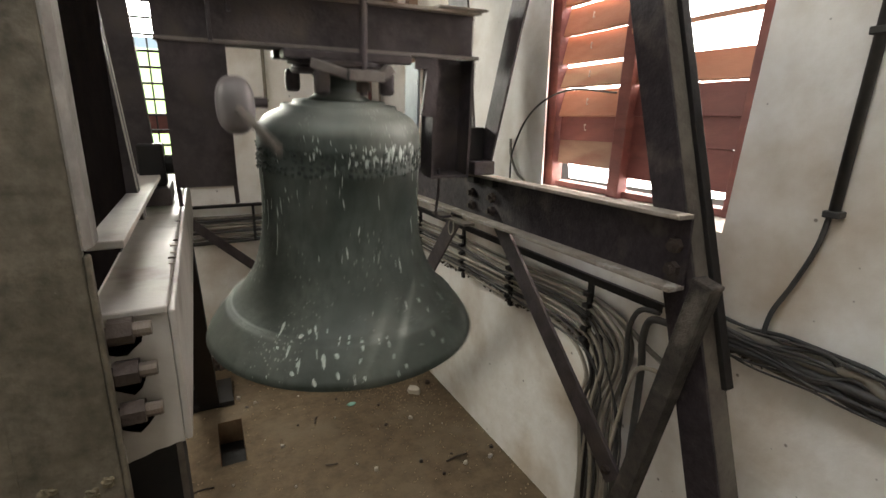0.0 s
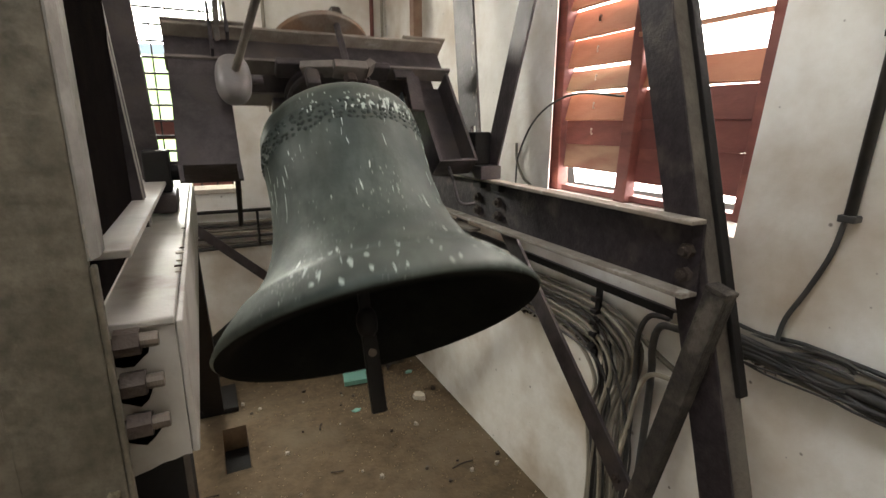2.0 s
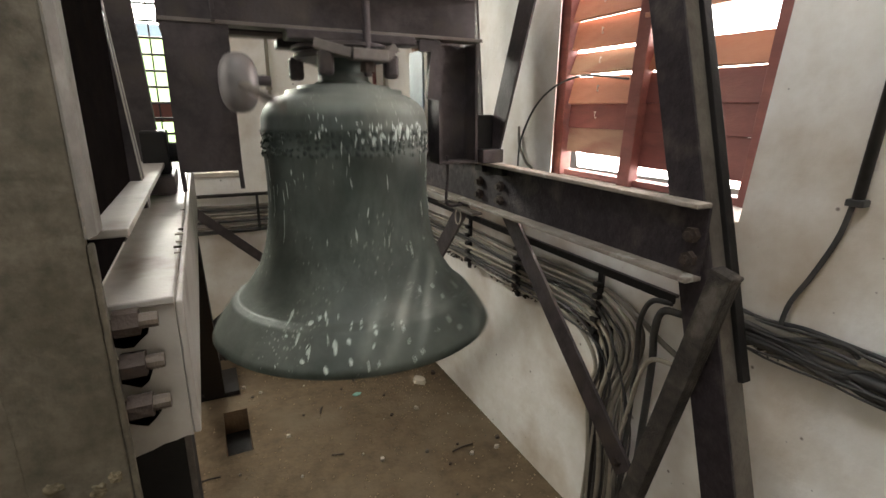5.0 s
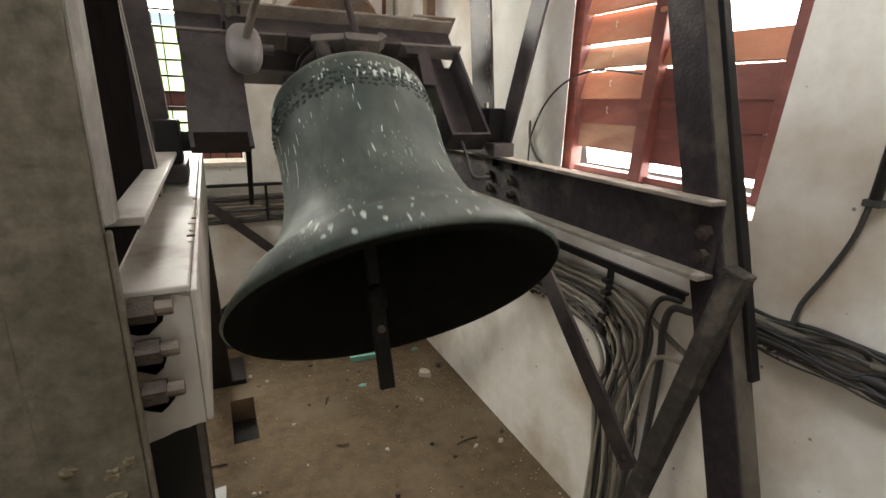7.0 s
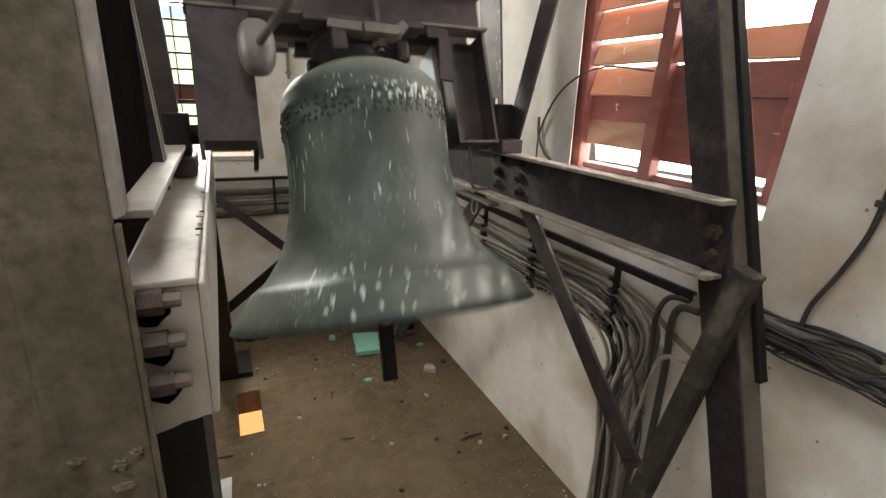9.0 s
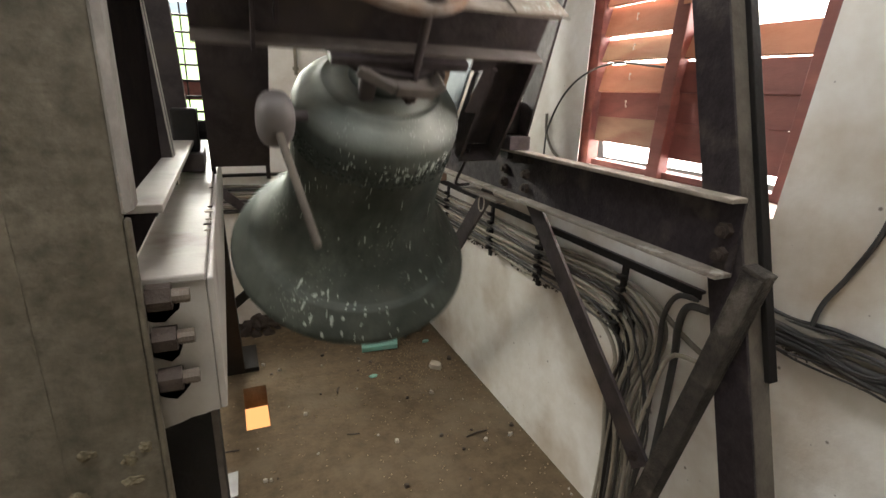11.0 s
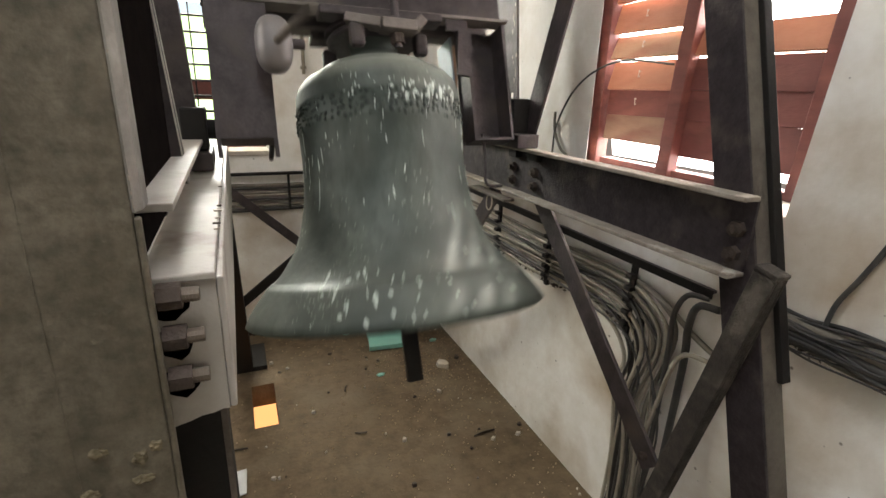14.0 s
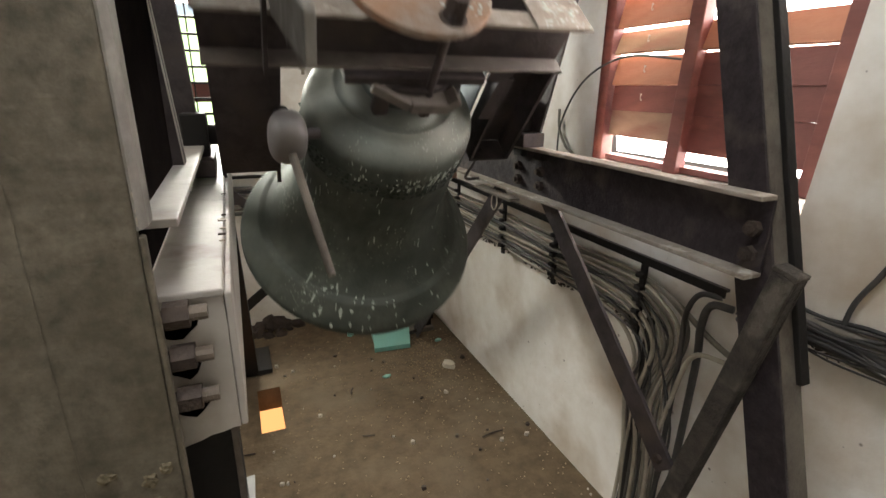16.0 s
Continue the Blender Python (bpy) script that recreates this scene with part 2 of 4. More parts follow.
def tube(bm, points, r, seg=8, steps=6):
    pts = spline(points, steps) if steps else [Vector(p) for p in points]
    rings, x = [], None
    for k, p in enumerate(pts):
        d = (pts[min(k + 1, len(pts) - 1)] - pts[max(k - 1, 0)]).normalized()
        if x is None:
            x = d.orthogonal().normalized()
        x = (x - d * x.dot(d)).normalized()
        y = d.cross(x)
        rings.append([bm.verts.new(p + (x * math.cos(2 * math.pi * j / seg) + y * math.sin(2 * math.pi * j / seg)) * r)
                      for j in range(seg)])
    for a, b in zip(rings, rings[1:]):
        for j in range(seg):
            bm.faces.new((a[j], a[(j + 1) % seg], b[(j + 1) % seg], b[j]))
    bm.faces.new(list(reversed(rings[0])))
    bm.faces.new(rings[-1])


def hexnut(bm, at, axis, r, h, turn=0.3):
    m, _ = axis_frame(at, Vector(at) + Vector(axis), (0.1, 0.2, 1) if abs(Vector(axis).z) < 0.9 else (1, 0.1, 0))
    c = bmesh.ops.create_cone(bm, cap_ends=True, segments=6, radius1=r, radius2=r, depth=h)
    bmesh.ops.transform(bm, matrix=m @ pose(0, 0, h / 2, 0, 0, math.degrees(turn)), verts=c["verts"])


def bolt(parent, at, axis, r=0.016, h=0.016, thread=0.02, material=None, head=None):
    """A nut on its threaded end."""
    a = Vector(axis).normalized()
    bm = bmesh.new()
    hexnut(bm, at, a, r, h, random.random())
    nut = part("nut", bm, material or RUST, parent)
    bm = bmesh.new()
    rod(bm, Vector(at) + a * h * 0.9, Vector(at) + a * (h + thread), r * 0.55, 10)
    for k in range(4):
        rod(bm, Vector(at) + a * (h + thread * (0.15 + 0.2 * k)), Vector(at) + a * (h + thread * (0.23 + 0.2 * k)), r * 0.6, 10)
    part("thread", bm, head or material or RUST, nut)
    return nut


# ---- the belfry room ----
X0, X1, Y0, Y1, ZC = -1.9, 1.30, -1.5, 3.70, 3.4
HX0, HX1, HY0, HY1 = -0.04, 0.085, 2.42, 2.82

bm = bmesh.new()
box(bm, X0 - 0.3, HX0, Y0 - 0.3, Y1 + 0.3, -0.14, 0)
box(bm, HX1, X1 + 0.3, Y0 - 0.3, Y1 + 0.3, -0.14, 0)
box(bm, HX0, HX1, Y0 - 0.3, HY0, -0.14, 0)
box(bm, HX0, HX1, HY1, Y1 + 0.3, -0.14, 0)
structure("floor", bm, CONCRETE, "dusty brown concrete floor strewn with grit, pierced by a rope hole")
# ceiling, with an unseen opening added to let fill light in from above
bm = bmesh.new()
box(bm, X0 - 0.3, -0.75, Y0 - 0.3, Y1 + 0.3, ZC, ZC + 0.15)
box(bm, 0.25, X1 + 0.4, Y0 - 0.3, Y1 + 0.3, ZC, ZC + 0.15)
box(bm, -0.75, 0.25, Y0 - 0.3, -0.35, ZC, ZC + 0.15)
box(bm, -0.75, 0.25, 0.75, Y1 + 0.3, ZC, ZC + 0.15)
structure("ceiling", bm, PLASTER, "whitewashed ceiling slab with an unseen opening added for light")


def prism(bm, pts, z0, z1):
    a = [bm.verts.new((x, y, z0)) for x, y in pts]
    b = [bm.verts.new((x, y, z1)) for x, y in pts]
    n = len(pts)
    for k in range(n):
        bm.faces.new((a[k], a[(k + 1) % n], b[(k + 1) % n], b[k]))
    bm.faces.new(list(reversed(a)))
    bm.faces.new(b)


# east wall with the splayed louvred window
WZ0, WZ1 = 1.385, 2.75
def leaning(bm, low, high, z0, z1):
    """A block on the outline low that ends in the outline high."""
    a = [bm.verts.new((x, y, z0)) for x, y in low]
    b = [bm.verts.new((x, y, z1)) for x, y in high]
    n = len(low)
    for k in range(n):
        bm.faces.new((a[k], a[(k + 1) % n], b[(k + 1) % n], b[k]))
    bm.faces.new(list(reversed(a)))
    bm.faces.new(b)


YS0, YS1 = 0.914, 0.808     # the opening's south edge, at the sill and at the head
bm = bmesh.new()
prism(bm, [(X1, Y0), (X1 + 0.4, Y0), (X1 + 0.4, 0.98), (X1, YS0)], 0, WZ0)
leaning(bm, [(X1, Y0), (X1 + 0.4, Y0), (X1 + 0.4, 0.98), (X1, YS0)], [(X1, Y0), (X1 + 0.4, Y0), (X1 + 0.4, 0.88), (X1, YS1)], WZ0, WZ1)
prism(bm, [(X1, Y0), (X1 + 0.4, Y0), (X1 + 0.4, 0.88), (X1, YS1)], WZ1, ZC)
prism(bm, [(X1, 1.74), (X1 + 0.4, 2.24), (X1 + 0.4, Y1 + 0.3), (X1, Y1 + 0.3)], 0, ZC)
prism(bm, [(X1, YS0), (X1 + 0.4, 0.98), (X1 + 0.4, 2.24), (X1, 1.74)], 0, WZ0)
prism(bm, [(X1, YS1), (X1 + 0.4, 0.88), (X1 + 0.4, 2.24), (X1, 1.74)], WZ1, ZC)
structure("wall_east", bm, PLASTER, "stained whitewashed plaster wall with a louvred window")
# north wall with the grated window
bm = bmesh.new()
NX0, NX1, NZ0, NZ1 = -0.62, 0.21, 1.25, 2.7
box(bm, X0 - 0.3, NX0, Y1, Y1 + 0.35, 0, ZC)
box(bm, NX1, X1, Y1, Y1 + 0.35, 0, ZC)
box(bm, NX0, NX1, Y1, Y1 + 0.35, 0, NZ0)
box(bm, NX0, NX1, Y1, Y1 + 0.35, NZ1, ZC)
structure("wall_north", bm, PLASTER, "whitewashed plaster wall with a grated window")
# south wall, and west wall with an unseen opening added for the fill lamp
bm = bmesh.new()
box(bm, X0 - 0.3, X1 + 0.4, Y0 - 0.3, Y0, 0, ZC)
structure("wall_south", bm, PLASTER, "plain whitewashed plaster wall")
bm = bmesh.new()
box(bm, X0 - 0.3, X0, Y0, 1.3, 0, ZC)
box(bm, X0 - 0.3, X0, 2.5, Y1, 0, ZC)
box(bm, X0 - 0.3, X0, 1.3, 2.5, 0, 2.3)
box(bm, X0 - 0.3, X0, 1.3, 2.5, 3.25, ZC)
structure("wall_west", bm, PLASTER, "whitewashed plaster wall with an unseen opening added for light")
bm = bmesh.new()
box(bm, -400, 400, -400, 400, -12.2, -12.0)
structure("ground", bm, CONCRETE, "pale ground far below the tower")
# trees far outside the north window: one flat sheet, its sunlight put in as glow
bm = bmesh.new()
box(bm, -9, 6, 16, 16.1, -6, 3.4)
structure("backdrop", bm, LEAFGLOW, "flat green backdrop that glows in place of sunlit foliage")


def louvre_window():
    w = thing("window_1", (1.5, 1.6, WZ0), "red-painted timber louvre window with warped slats", "window")
    w["kind"] = "structure"

    def at(x, y, z):
        return Vector((x - 1.5, y - 1.6, z - WZ0))

    for name, p, q, d, w_ in (("jamb", (1.52, 1.968, 1.385), (1.52, 1.968, 2.74), 0.06, 0.10),
                              ("mullion", (1.50, 1.52, 1.385), (1.54, 1.49, 2.74), 0.05, 0.06),
                              ("jamb", (1.53, 1.04, 1.385), (1.53, 0.962, 2.74), 0.06, 0.05)):
        bm = bmesh.new()
        bar(bm, at(*p), at(*q), d, w_, bevel=0.004)
        part(name, bm, RED, w)
    bm = bmesh.new()
    bar(bm, at(1.53, 1.055, 1.40), at(1.53, 1.90, 1.40), 0.06, 0.025, bevel=0.003)
    part("sill_rail", bm, RED, w)
    # each bay from the bottom up: height of the slat's middle, its width, tilt and wood, paler wood for lit slats
    west_bay = [(1.546, 0.112, 2, DULL_WOOD), (1.648, 0.104, 5, RED), (1.752, 0.112, 15, LIT_SLAT_WOOD), (1.862, 0.092, 20, TAN_LIT_WOOD),
                (1.974, 0.118, 14, LIT_SLAT_WOOD), (2.089, 0.122, 16, LIT_SLAT_WOOD), (2.203, 0.114, 20, LIT_SLAT_WOOD), (2.32, 0.116, 20, TAN_LIT_WOOD), (2.44, 0.118, 20, LIT_SLAT_WOOD),
                (2.555, 0.115, 21, LIT_SLAT_WOOD), (2.665, 0.115, 19, LIT_SLAT_WOOD)]
    south_bay = [(1.53, 0.135, 3, RED), (1.648, 0.106, 3, RED), (1.752, 0.108, 7, RED), (1.858, 0.098, 16, LIT_SLAT_WOOD),
                 (2.005, 0.11, 80, LIT_SLAT_WOOD), (2.13, 0.11, 62, TAN_LIT_WOOD), (2.29, 0.125, 24, TAN_LIT_WOOD), (2.42, 0.125, 20, LIT_SLAT_WOOD), (2.55, 0.125, 21, LIT_SLAT_WOOD), (2.67, 0.12, 19, RED)]
    for bay, (ya, yb, slats) in enumerate(((1.545, 1.915, west_bay), (1.03, 1.495, south_bay))):
        for k, (z, wide, tilt, wood) in enumerate(slats):
            tilt += random.uniform(-2, 2)
            bm = bmesh.new()
            box(bm, -0.008, 0.008, ya, yb, -wide / 2, wide / 2, 0.002)
            bmesh.ops.translate(bm, vec=(0, -(ya + yb) / 2, 0), verts=bm.verts)
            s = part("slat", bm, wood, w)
            s.matrix_basis = Matrix.Translation(at(1.53, (ya + yb) / 2, z)) @ pose(0, 0, 0, random.uniform(-0.8, 0.8), tilt, 0)
            if bay == 0 and 0 < k < 8:
                bm = bmesh.new()
                rod(bm, (-0.009, 0.02, 0.014), (-0.014, 0.02, 0.014), 0.004, 8)
                tube(bm, [(-0.011, 0.02, 0.014), (-0.014, 0.018, 0.002), (-0.014, 0.013, -0.010), (-0.012, 0.010, -0.004)], 0.0018, 6, 3)
                part("slat_catch", bm, CHALK, s)
    return w


louvre_window()


def grated_window():
    w = thing("window_2", (-0.2, Y1 + 0.2, NZ0), "window with a thin iron grating and one red slat", "window")
    w["kind"] = "structure"
    for k in range(15):
        z = 0.05 + 0.098 * k
        bm = bmesh.new()
        rod(bm, (-0.42, 0, z), (0.40, 0, z), 0.008, 6)
        part("grating_bar", bm, BLACK, w)
    for k in range(9):
        bm = bmesh.new()
        rod(bm, (-0.4 + 0.1 * k, 0.008, 0), (-0.4 + 0.1 * k, 0.008, 1.43), 0.0055, 6)
        part("grating_bar", bm, BLACK, w)
    bm = bmesh.new()
    box(bm, -0.42, 0.40, 0.03, 0.06, 0.32, 0.44, 0.003)
    part("slat", bm, RED, w)
    bm = bmesh.new()
    box(bm, -0.42, 0.40, 0.03, 0.06, -0.0, 0.05, 0.003)
    part("slat", bm, RED, w)
    bm = bmesh.new()
    box(bm, -0.42, 0.44, -0.22, 0.02, -0.03, 0.004, 0.006)
    part("window_sill", bm, CHALK, w, "chipped stone sill")


grated_window()


# ---- the steel bell frame ----
PY, PZ, BX = 1.82, 1.54, 0.475


def east_beam():
    b = thing("frame_beam", (1.028, 0.805, 1.38), "dark steel channel beam carrying the bell bearing", "steel beam", "bell frame beams")
    bm = bmesh.new()
    box(bm, -0.004, 0.004, 0, 2.3, -0.076, 0.085)
    part("web", bm, DARK_WEB, b)
    bm = bmesh.new()
    box(bm, -0.045, 0.004, 0, 2.3, 0.085, 0.097, 0.003)
    part("top_flange", bm, DUST_LIT_TOP, b, "dust-covered top flange")
    bm = bmesh.new()
    box(bm, -0.05, 0.004, 0, 2.3, -0.088, -0.076, 0.003)
    part("bottom_flange", bm, DUST_LIT_TOP, b, "dust-covered bottom flange")
    for y, z in ((0.03, 0.018), (0.03, -0.04), (0.865, 0.012), (0.865, -0.04), (1.02, 0.012), (1.02, -0.04)):
        bolt(b, (-0.004, y, z), (-1, 0, 0), 0.019, 0.016, 0.012, RUST)
    for y in (0.86, 1.0):
        bm = bmesh.new()
        box(bm, -0.032, -0.004, y - 0.03, y + 0.03, 0.055, 0.085, 0.004)
        part("clip_block", bm, BLACK, b)
    return b


east_beam()


def west_beam():
    b = thing("frame_beam", (-0.09, 0.84, 1.33), "pale grey steel beam with bolted end plate", "steel beam", "bell frame beams")
    bm = bmesh.new()
    box(bm, -0.052, 0.045, -0.012, 2.0, 0.078, 0.090, 0.003)
    part("top_flange", bm, LIGHT_GREY, b)
    bm = bmesh.new()
    box(bm, 0.045, 0.055, -0.01, 2.0, -0.135, 0.082, 0.003)
    part("web", bm, LIGHT_GREY, b)
    # the end plate, torched off unevenly along its foot
    bm = bmesh.new()
    low = [(-0.046, -0.157), (-0.030, -0.152), (-0.012, -0.148), (0.004, -0.142), (0.020, -0.141), (0.034, -0.137), (0.044, -0.138)]
    rings = []
    for y in (-0.007, 0.005):
        rings.append([bm.verts.new((x, y, z)) for x, z in low] + [bm.verts.new((0.044, y, 0.077)), bm.verts.new((-0.046, y, 0.077))])
    n = len(rings[0])
    for k in range(n):
        bm.faces.new((rings[0][k], rings[0][(k + 1) % n], rings[1][(k + 1) % n], rings[1][k]))
    bm.faces.new(rings[0])
    bm.faces.new(list(reversed(rings[1])))
    part("end_plate", bm, LIGHT_GREY, b)
    rnd = random.Random(12)
    for k, z in enumerate((0.068, 0.006, -0.058)):
        bolt(b, (-0.028, -0.03, z), (1, 0, 0), 0.019, 0.03, 0.022, RUST, BRASS)
        # the nut's shadow, laid on the plate as a thin black patch
        bm = bmesh.new()
        ring = []
        for q in range(14):
            a = 2 * math.pi * q / 14
            r = rnd.uniform(0.85, 1.15)
            ring.append(bm.verts.new((-0.020 + 0.030 * r * math.cos(a), -0.0078, z - 0.016 + (0.020 if math.sin(a) > 0 else 0.030) * r * math.sin(a))))
        bm.faces.new(ring)
        bmesh.ops.solidify(bm, geom=bm.faces[:], thickness=0.0006)
        part("nut_shadow", bm, BLACK, b, "black patch painted as the shadow below the nut")
    for k in range(9):
        y, r = random.uniform(0.0, 0.7), random.uniform(0.0015, 0.004)
        bm = bmesh.new()
        box(bm, 0.040 - r * rnd.uniform(0, 2), 0.046 + r, y - rnd.uniform(0.5, 3) * r, y + r, 0.0895, 0.091 + r * 0.4, 0.0005)
        part("paint_flake", bm, (RUST, CHALK)[k % 2], b)
    return b


west_beam()


def west_angle():
    b = thing("angle_bar", (-0.12, 0.95, 1.508), "pale grey steel angle above the beam", "steel angle")
    bm = bmesh.new()
    box(bm, -0.039, 0.030, -0.085, 0.95, -0.006, 0.006, 0.002)
    part("top_leg", bm, LIGHT_GREY, b)
    bm = bmesh.new()
    box(bm, -0.03, -0.02, 0, 0.98, -0.08, -0.006, 0.002)
    part("side_leg", bm, GREY, b)


west_angle()


def east_leg():
    def y(z):
        return 0.935 + 0.292 * (z - 1.5)
    b = thing("frame_leg", (1.035, y(0), 0), "dark leaning steel channel leg of the bell frame", "steel column", "bell frame legs")
    m, n = axis_frame((0, 0, 0), (0, y(3.3) - y(0), 3.3), (1, 0, 0))
    for name, x0, x1, ya, yb in (("web", 0, 0.009, -0.092, 0), ("flange", 0.009, 0.07, -0.092, -0.082), ("flange", 0.009, 0.07, -0.01, 0)):
        bm = bmesh.new()
        box(bm, x0, x1, ya, yb, 0.0, n, 0.0015, m)
        part(name, bm, DARK_WEB if name == "web" else DUSTY, b)
    bm = bmesh.new()
    box(bm, 0.05, 0.078, -0.107, -0.093, 1.08, n, 0.002, m)
    part("cover_strip", bm, BLACK, b, "black steel strip ending halfway up")
    bm = bmesh.new()
    box(bm, -0.03, 0.13, -0.2, 0.07, 0.0, 0.016, 0.003)
    part("foot_plate", bm, STEEL, b)
    return b


east_leg()


def west_leg():
    b = thing("frame_leg", (-0.20, 0.78, 0), "broad grey steel leg with rust stains and mortar lumps", "steel column", "bell frame legs")
    bm = bmesh.new()
    box(bm, -0.25, 0.0745, 0.0, 0.016, 0, 3.35, 0.003)
    part("flange", bm, GREY, b)
    bm = bmesh.new()
    box(bm, 0.0747, 0.082, 0.0008, 0.016, 0, 1.515, 0.003)
    part("flange_edge", bm, GREY, b)
    # return edge in a paler grey than the flange: window light put into its colour
    bm = bmesh.new()
    prism(bm, [(0.0748, 0.0015), (0.0775, 0.002), (0.0845, 0.022), (0.0845, 0.062), (0.0748, 0.062)], 1.522, 3.35)
    part("edge_strip", bm, WORN_LIT_GREY, b, "return edge of the leg, painted paler for the window light on it")
    rnd = random.Random(5)
    for k in range(26):
        z = 1.53 + 1.2 * rnd.random()
        h = rnd.uniform(0.002, 0.007)
        bm = bmesh.new()
        c0 = bmesh.ops.create_icosphere(bm, subdivisions=1, radius=1)
        bmesh.ops.transform(bm, matrix=Matrix.Translation((0.0768, 0.0018, z)) @ Matrix.Diagonal((0.0011, 0.0010, h, 1)), verts=c0["verts"])
        part("paint_chip", bm, DUST_LIT_TOP, b, smooth=True)
    bm = bmesh.new()
    box(bm, -0.039, -0.0365, -0.0012, 0.0, 0, 1.62, 0.0004)
    part("weld_seam", bm, GREY, b)
    # black sheet added where there is only a dark gap; its colour is the shade
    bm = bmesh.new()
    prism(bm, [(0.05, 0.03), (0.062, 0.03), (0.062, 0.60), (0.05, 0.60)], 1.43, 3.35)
    part("web", bm, GAP_SHADE, b, "black sheet standing in for the dark gap behind the leg")
    rnd = random.Random(9)
    for x, z in ((-0.01, 1.196), (0.037, 1.176), (0.058, 1.19), (0.036, 1.14), (-0.03, 1.13), (0.0, 1.10)):
        bm = bmesh.new()
        c0 = bmesh.ops.create_icosphere(bm, subdivisions=3, radius=1)
        w, h = rnd.uniform(0.008, 0.016), rnd.uniform(0.006, 0.011)
        for v in bm.verts:
            k = 1 + 0.55 * noise.noise(v.co * 1.9 + Vector((x * 90, z * 70, 0)))
            v.co = Vector((x + v.co.x * w * k, v.co.y * 0.006 * k, z + v.co.z * h * k))
        part("mortar_lump", bm, MORTAR, b, "yellowish mortar lump")
    return b


def strut(name, p, q, w, d, material, label, side=(1, 0, 0), kind="", bevel=0.0015):
    """A brace from p to q, each leg of its section a part."""
    b = thing(name, p, label, "steel brace", "bell frame braces")
    v = Vector(q) - Vector(p)
    m, n = axis_frame((0, 0, 0), v, side)
    t = 0.009
    if kind == "C":
        pieces = (("web", w / 2 - t, w / 2, -d / 2 + t, d / 2 - t), ("flange", -w / 2, w / 2, -d / 2, -d / 2 + t), ("flange", -w / 2, w / 2, d / 2 - t, d / 2))
    elif kind == "L":
        pieces = (("leg", -w / 2, w / 2, -d / 2, -d / 2 + t), ("leg", -w / 2, -w / 2 + t, -d / 2 + t, d / 2))
    elif kind == "B":
        pieces = (("face_plate", -w / 2, -w / 2 + t, -d / 2, d / 2), ("face_plate", w / 2 - t, w / 2, -d / 2, d / 2),
                  ("edge_plate", -w / 2 + t, w / 2 - t, -d / 2, -d / 2 + t), ("edge_plate", -w / 2 + t, w / 2 - t, d / 2 - t, d / 2))
    else:
        pieces = (("bar", -w / 2, w / 2, -d / 2, d / 2),)
    if kind == "B":
        bm = bmesh.new()
        box(bm, -w / 2 - 0.001, w / 2 + 0.001, -d / 2 - 0.001, d / 2 + 0.001, -0.012, -0.0005, 0.003, m)
        part("end_cap", bm, material, b)
    for nm, x0, x1, y0, y1 in pieces:
        bm = bmesh.new()
        box(bm, x0, x1, y0, y1, 0, n, bevel, m)
        part(nm, bm, material, b)
    if not kind and w < 0.02:
        for z in (0.035, n - 0.035):
            hexed = m @ Vector((-w / 2, 0, z))
            bolt(b, hexed, m.to_3x3() @ Vector((-1, 0, 0)), 0.014, 0.012, 0.008, RUST)
    return b


west_leg()
worn = strut("post", (-0.124, 1.40, 1.45), (-0.26, 1.40, 3.35), 0.028, 0.05, STEEL, "grey steel post with worn pale edges")
m, n = axis_frame((0, 0, 0), (-0.136, 0, 1.9), (1, 0, 0))
for y in (-0.0255, 0.0245):
    bm = bmesh.new()
    box(bm, 0.0125, 0.0155, y - 0.002, y + 0.003, 0, n, 0.0008, m)
    part("worn_edge", bm, LIGHT_GREY, worn)
strut("post", (-0.134, 1.85, 1.44), (-0.228, 1.85, 3.35), 0.08, 0.05, STEEL, "grey steel post behind the bearing", kind="C")
stub = strut("post", (-0.098, 0.92, 0.0), (-0.098, 0.92, 1.19), 0.085, 0.08, BLACK, "black steel stub column under the pale beam", kind="C")
part("worn_edge", boxed(0.034, 0.044, -0.0425, -0.0402, 0.0, 1.19, bevel=0.0008), DUSTY, stub, "bright worn edge of the stub column")
strut("brace", (1.038, 1.66, 1.31), (1.038, 0.955, 0.64), 0.012, 0.075, STEEL, "dark flat steel brace under the beam")
strut("brace", (1.0, 0.727, 1.33), (1.0, 1.034, 0.0), 0.042, 0.052, GRIMY, "dusty steel box brace leaning from the floor", kind="B", bevel=0.003)
strut("brace", (1.045, 1.80, 1.46), (1.045, 1.31, 2.78), 0.01, 0.09, STEEL, "dark flat steel brace rising from the beam")

strut("post", (1.232, 2.98, 1.142), (1.232, 2.98, 3.39), 0.055, 0.06, DULL_WOOD, "brown timber post rising from the cable rail")


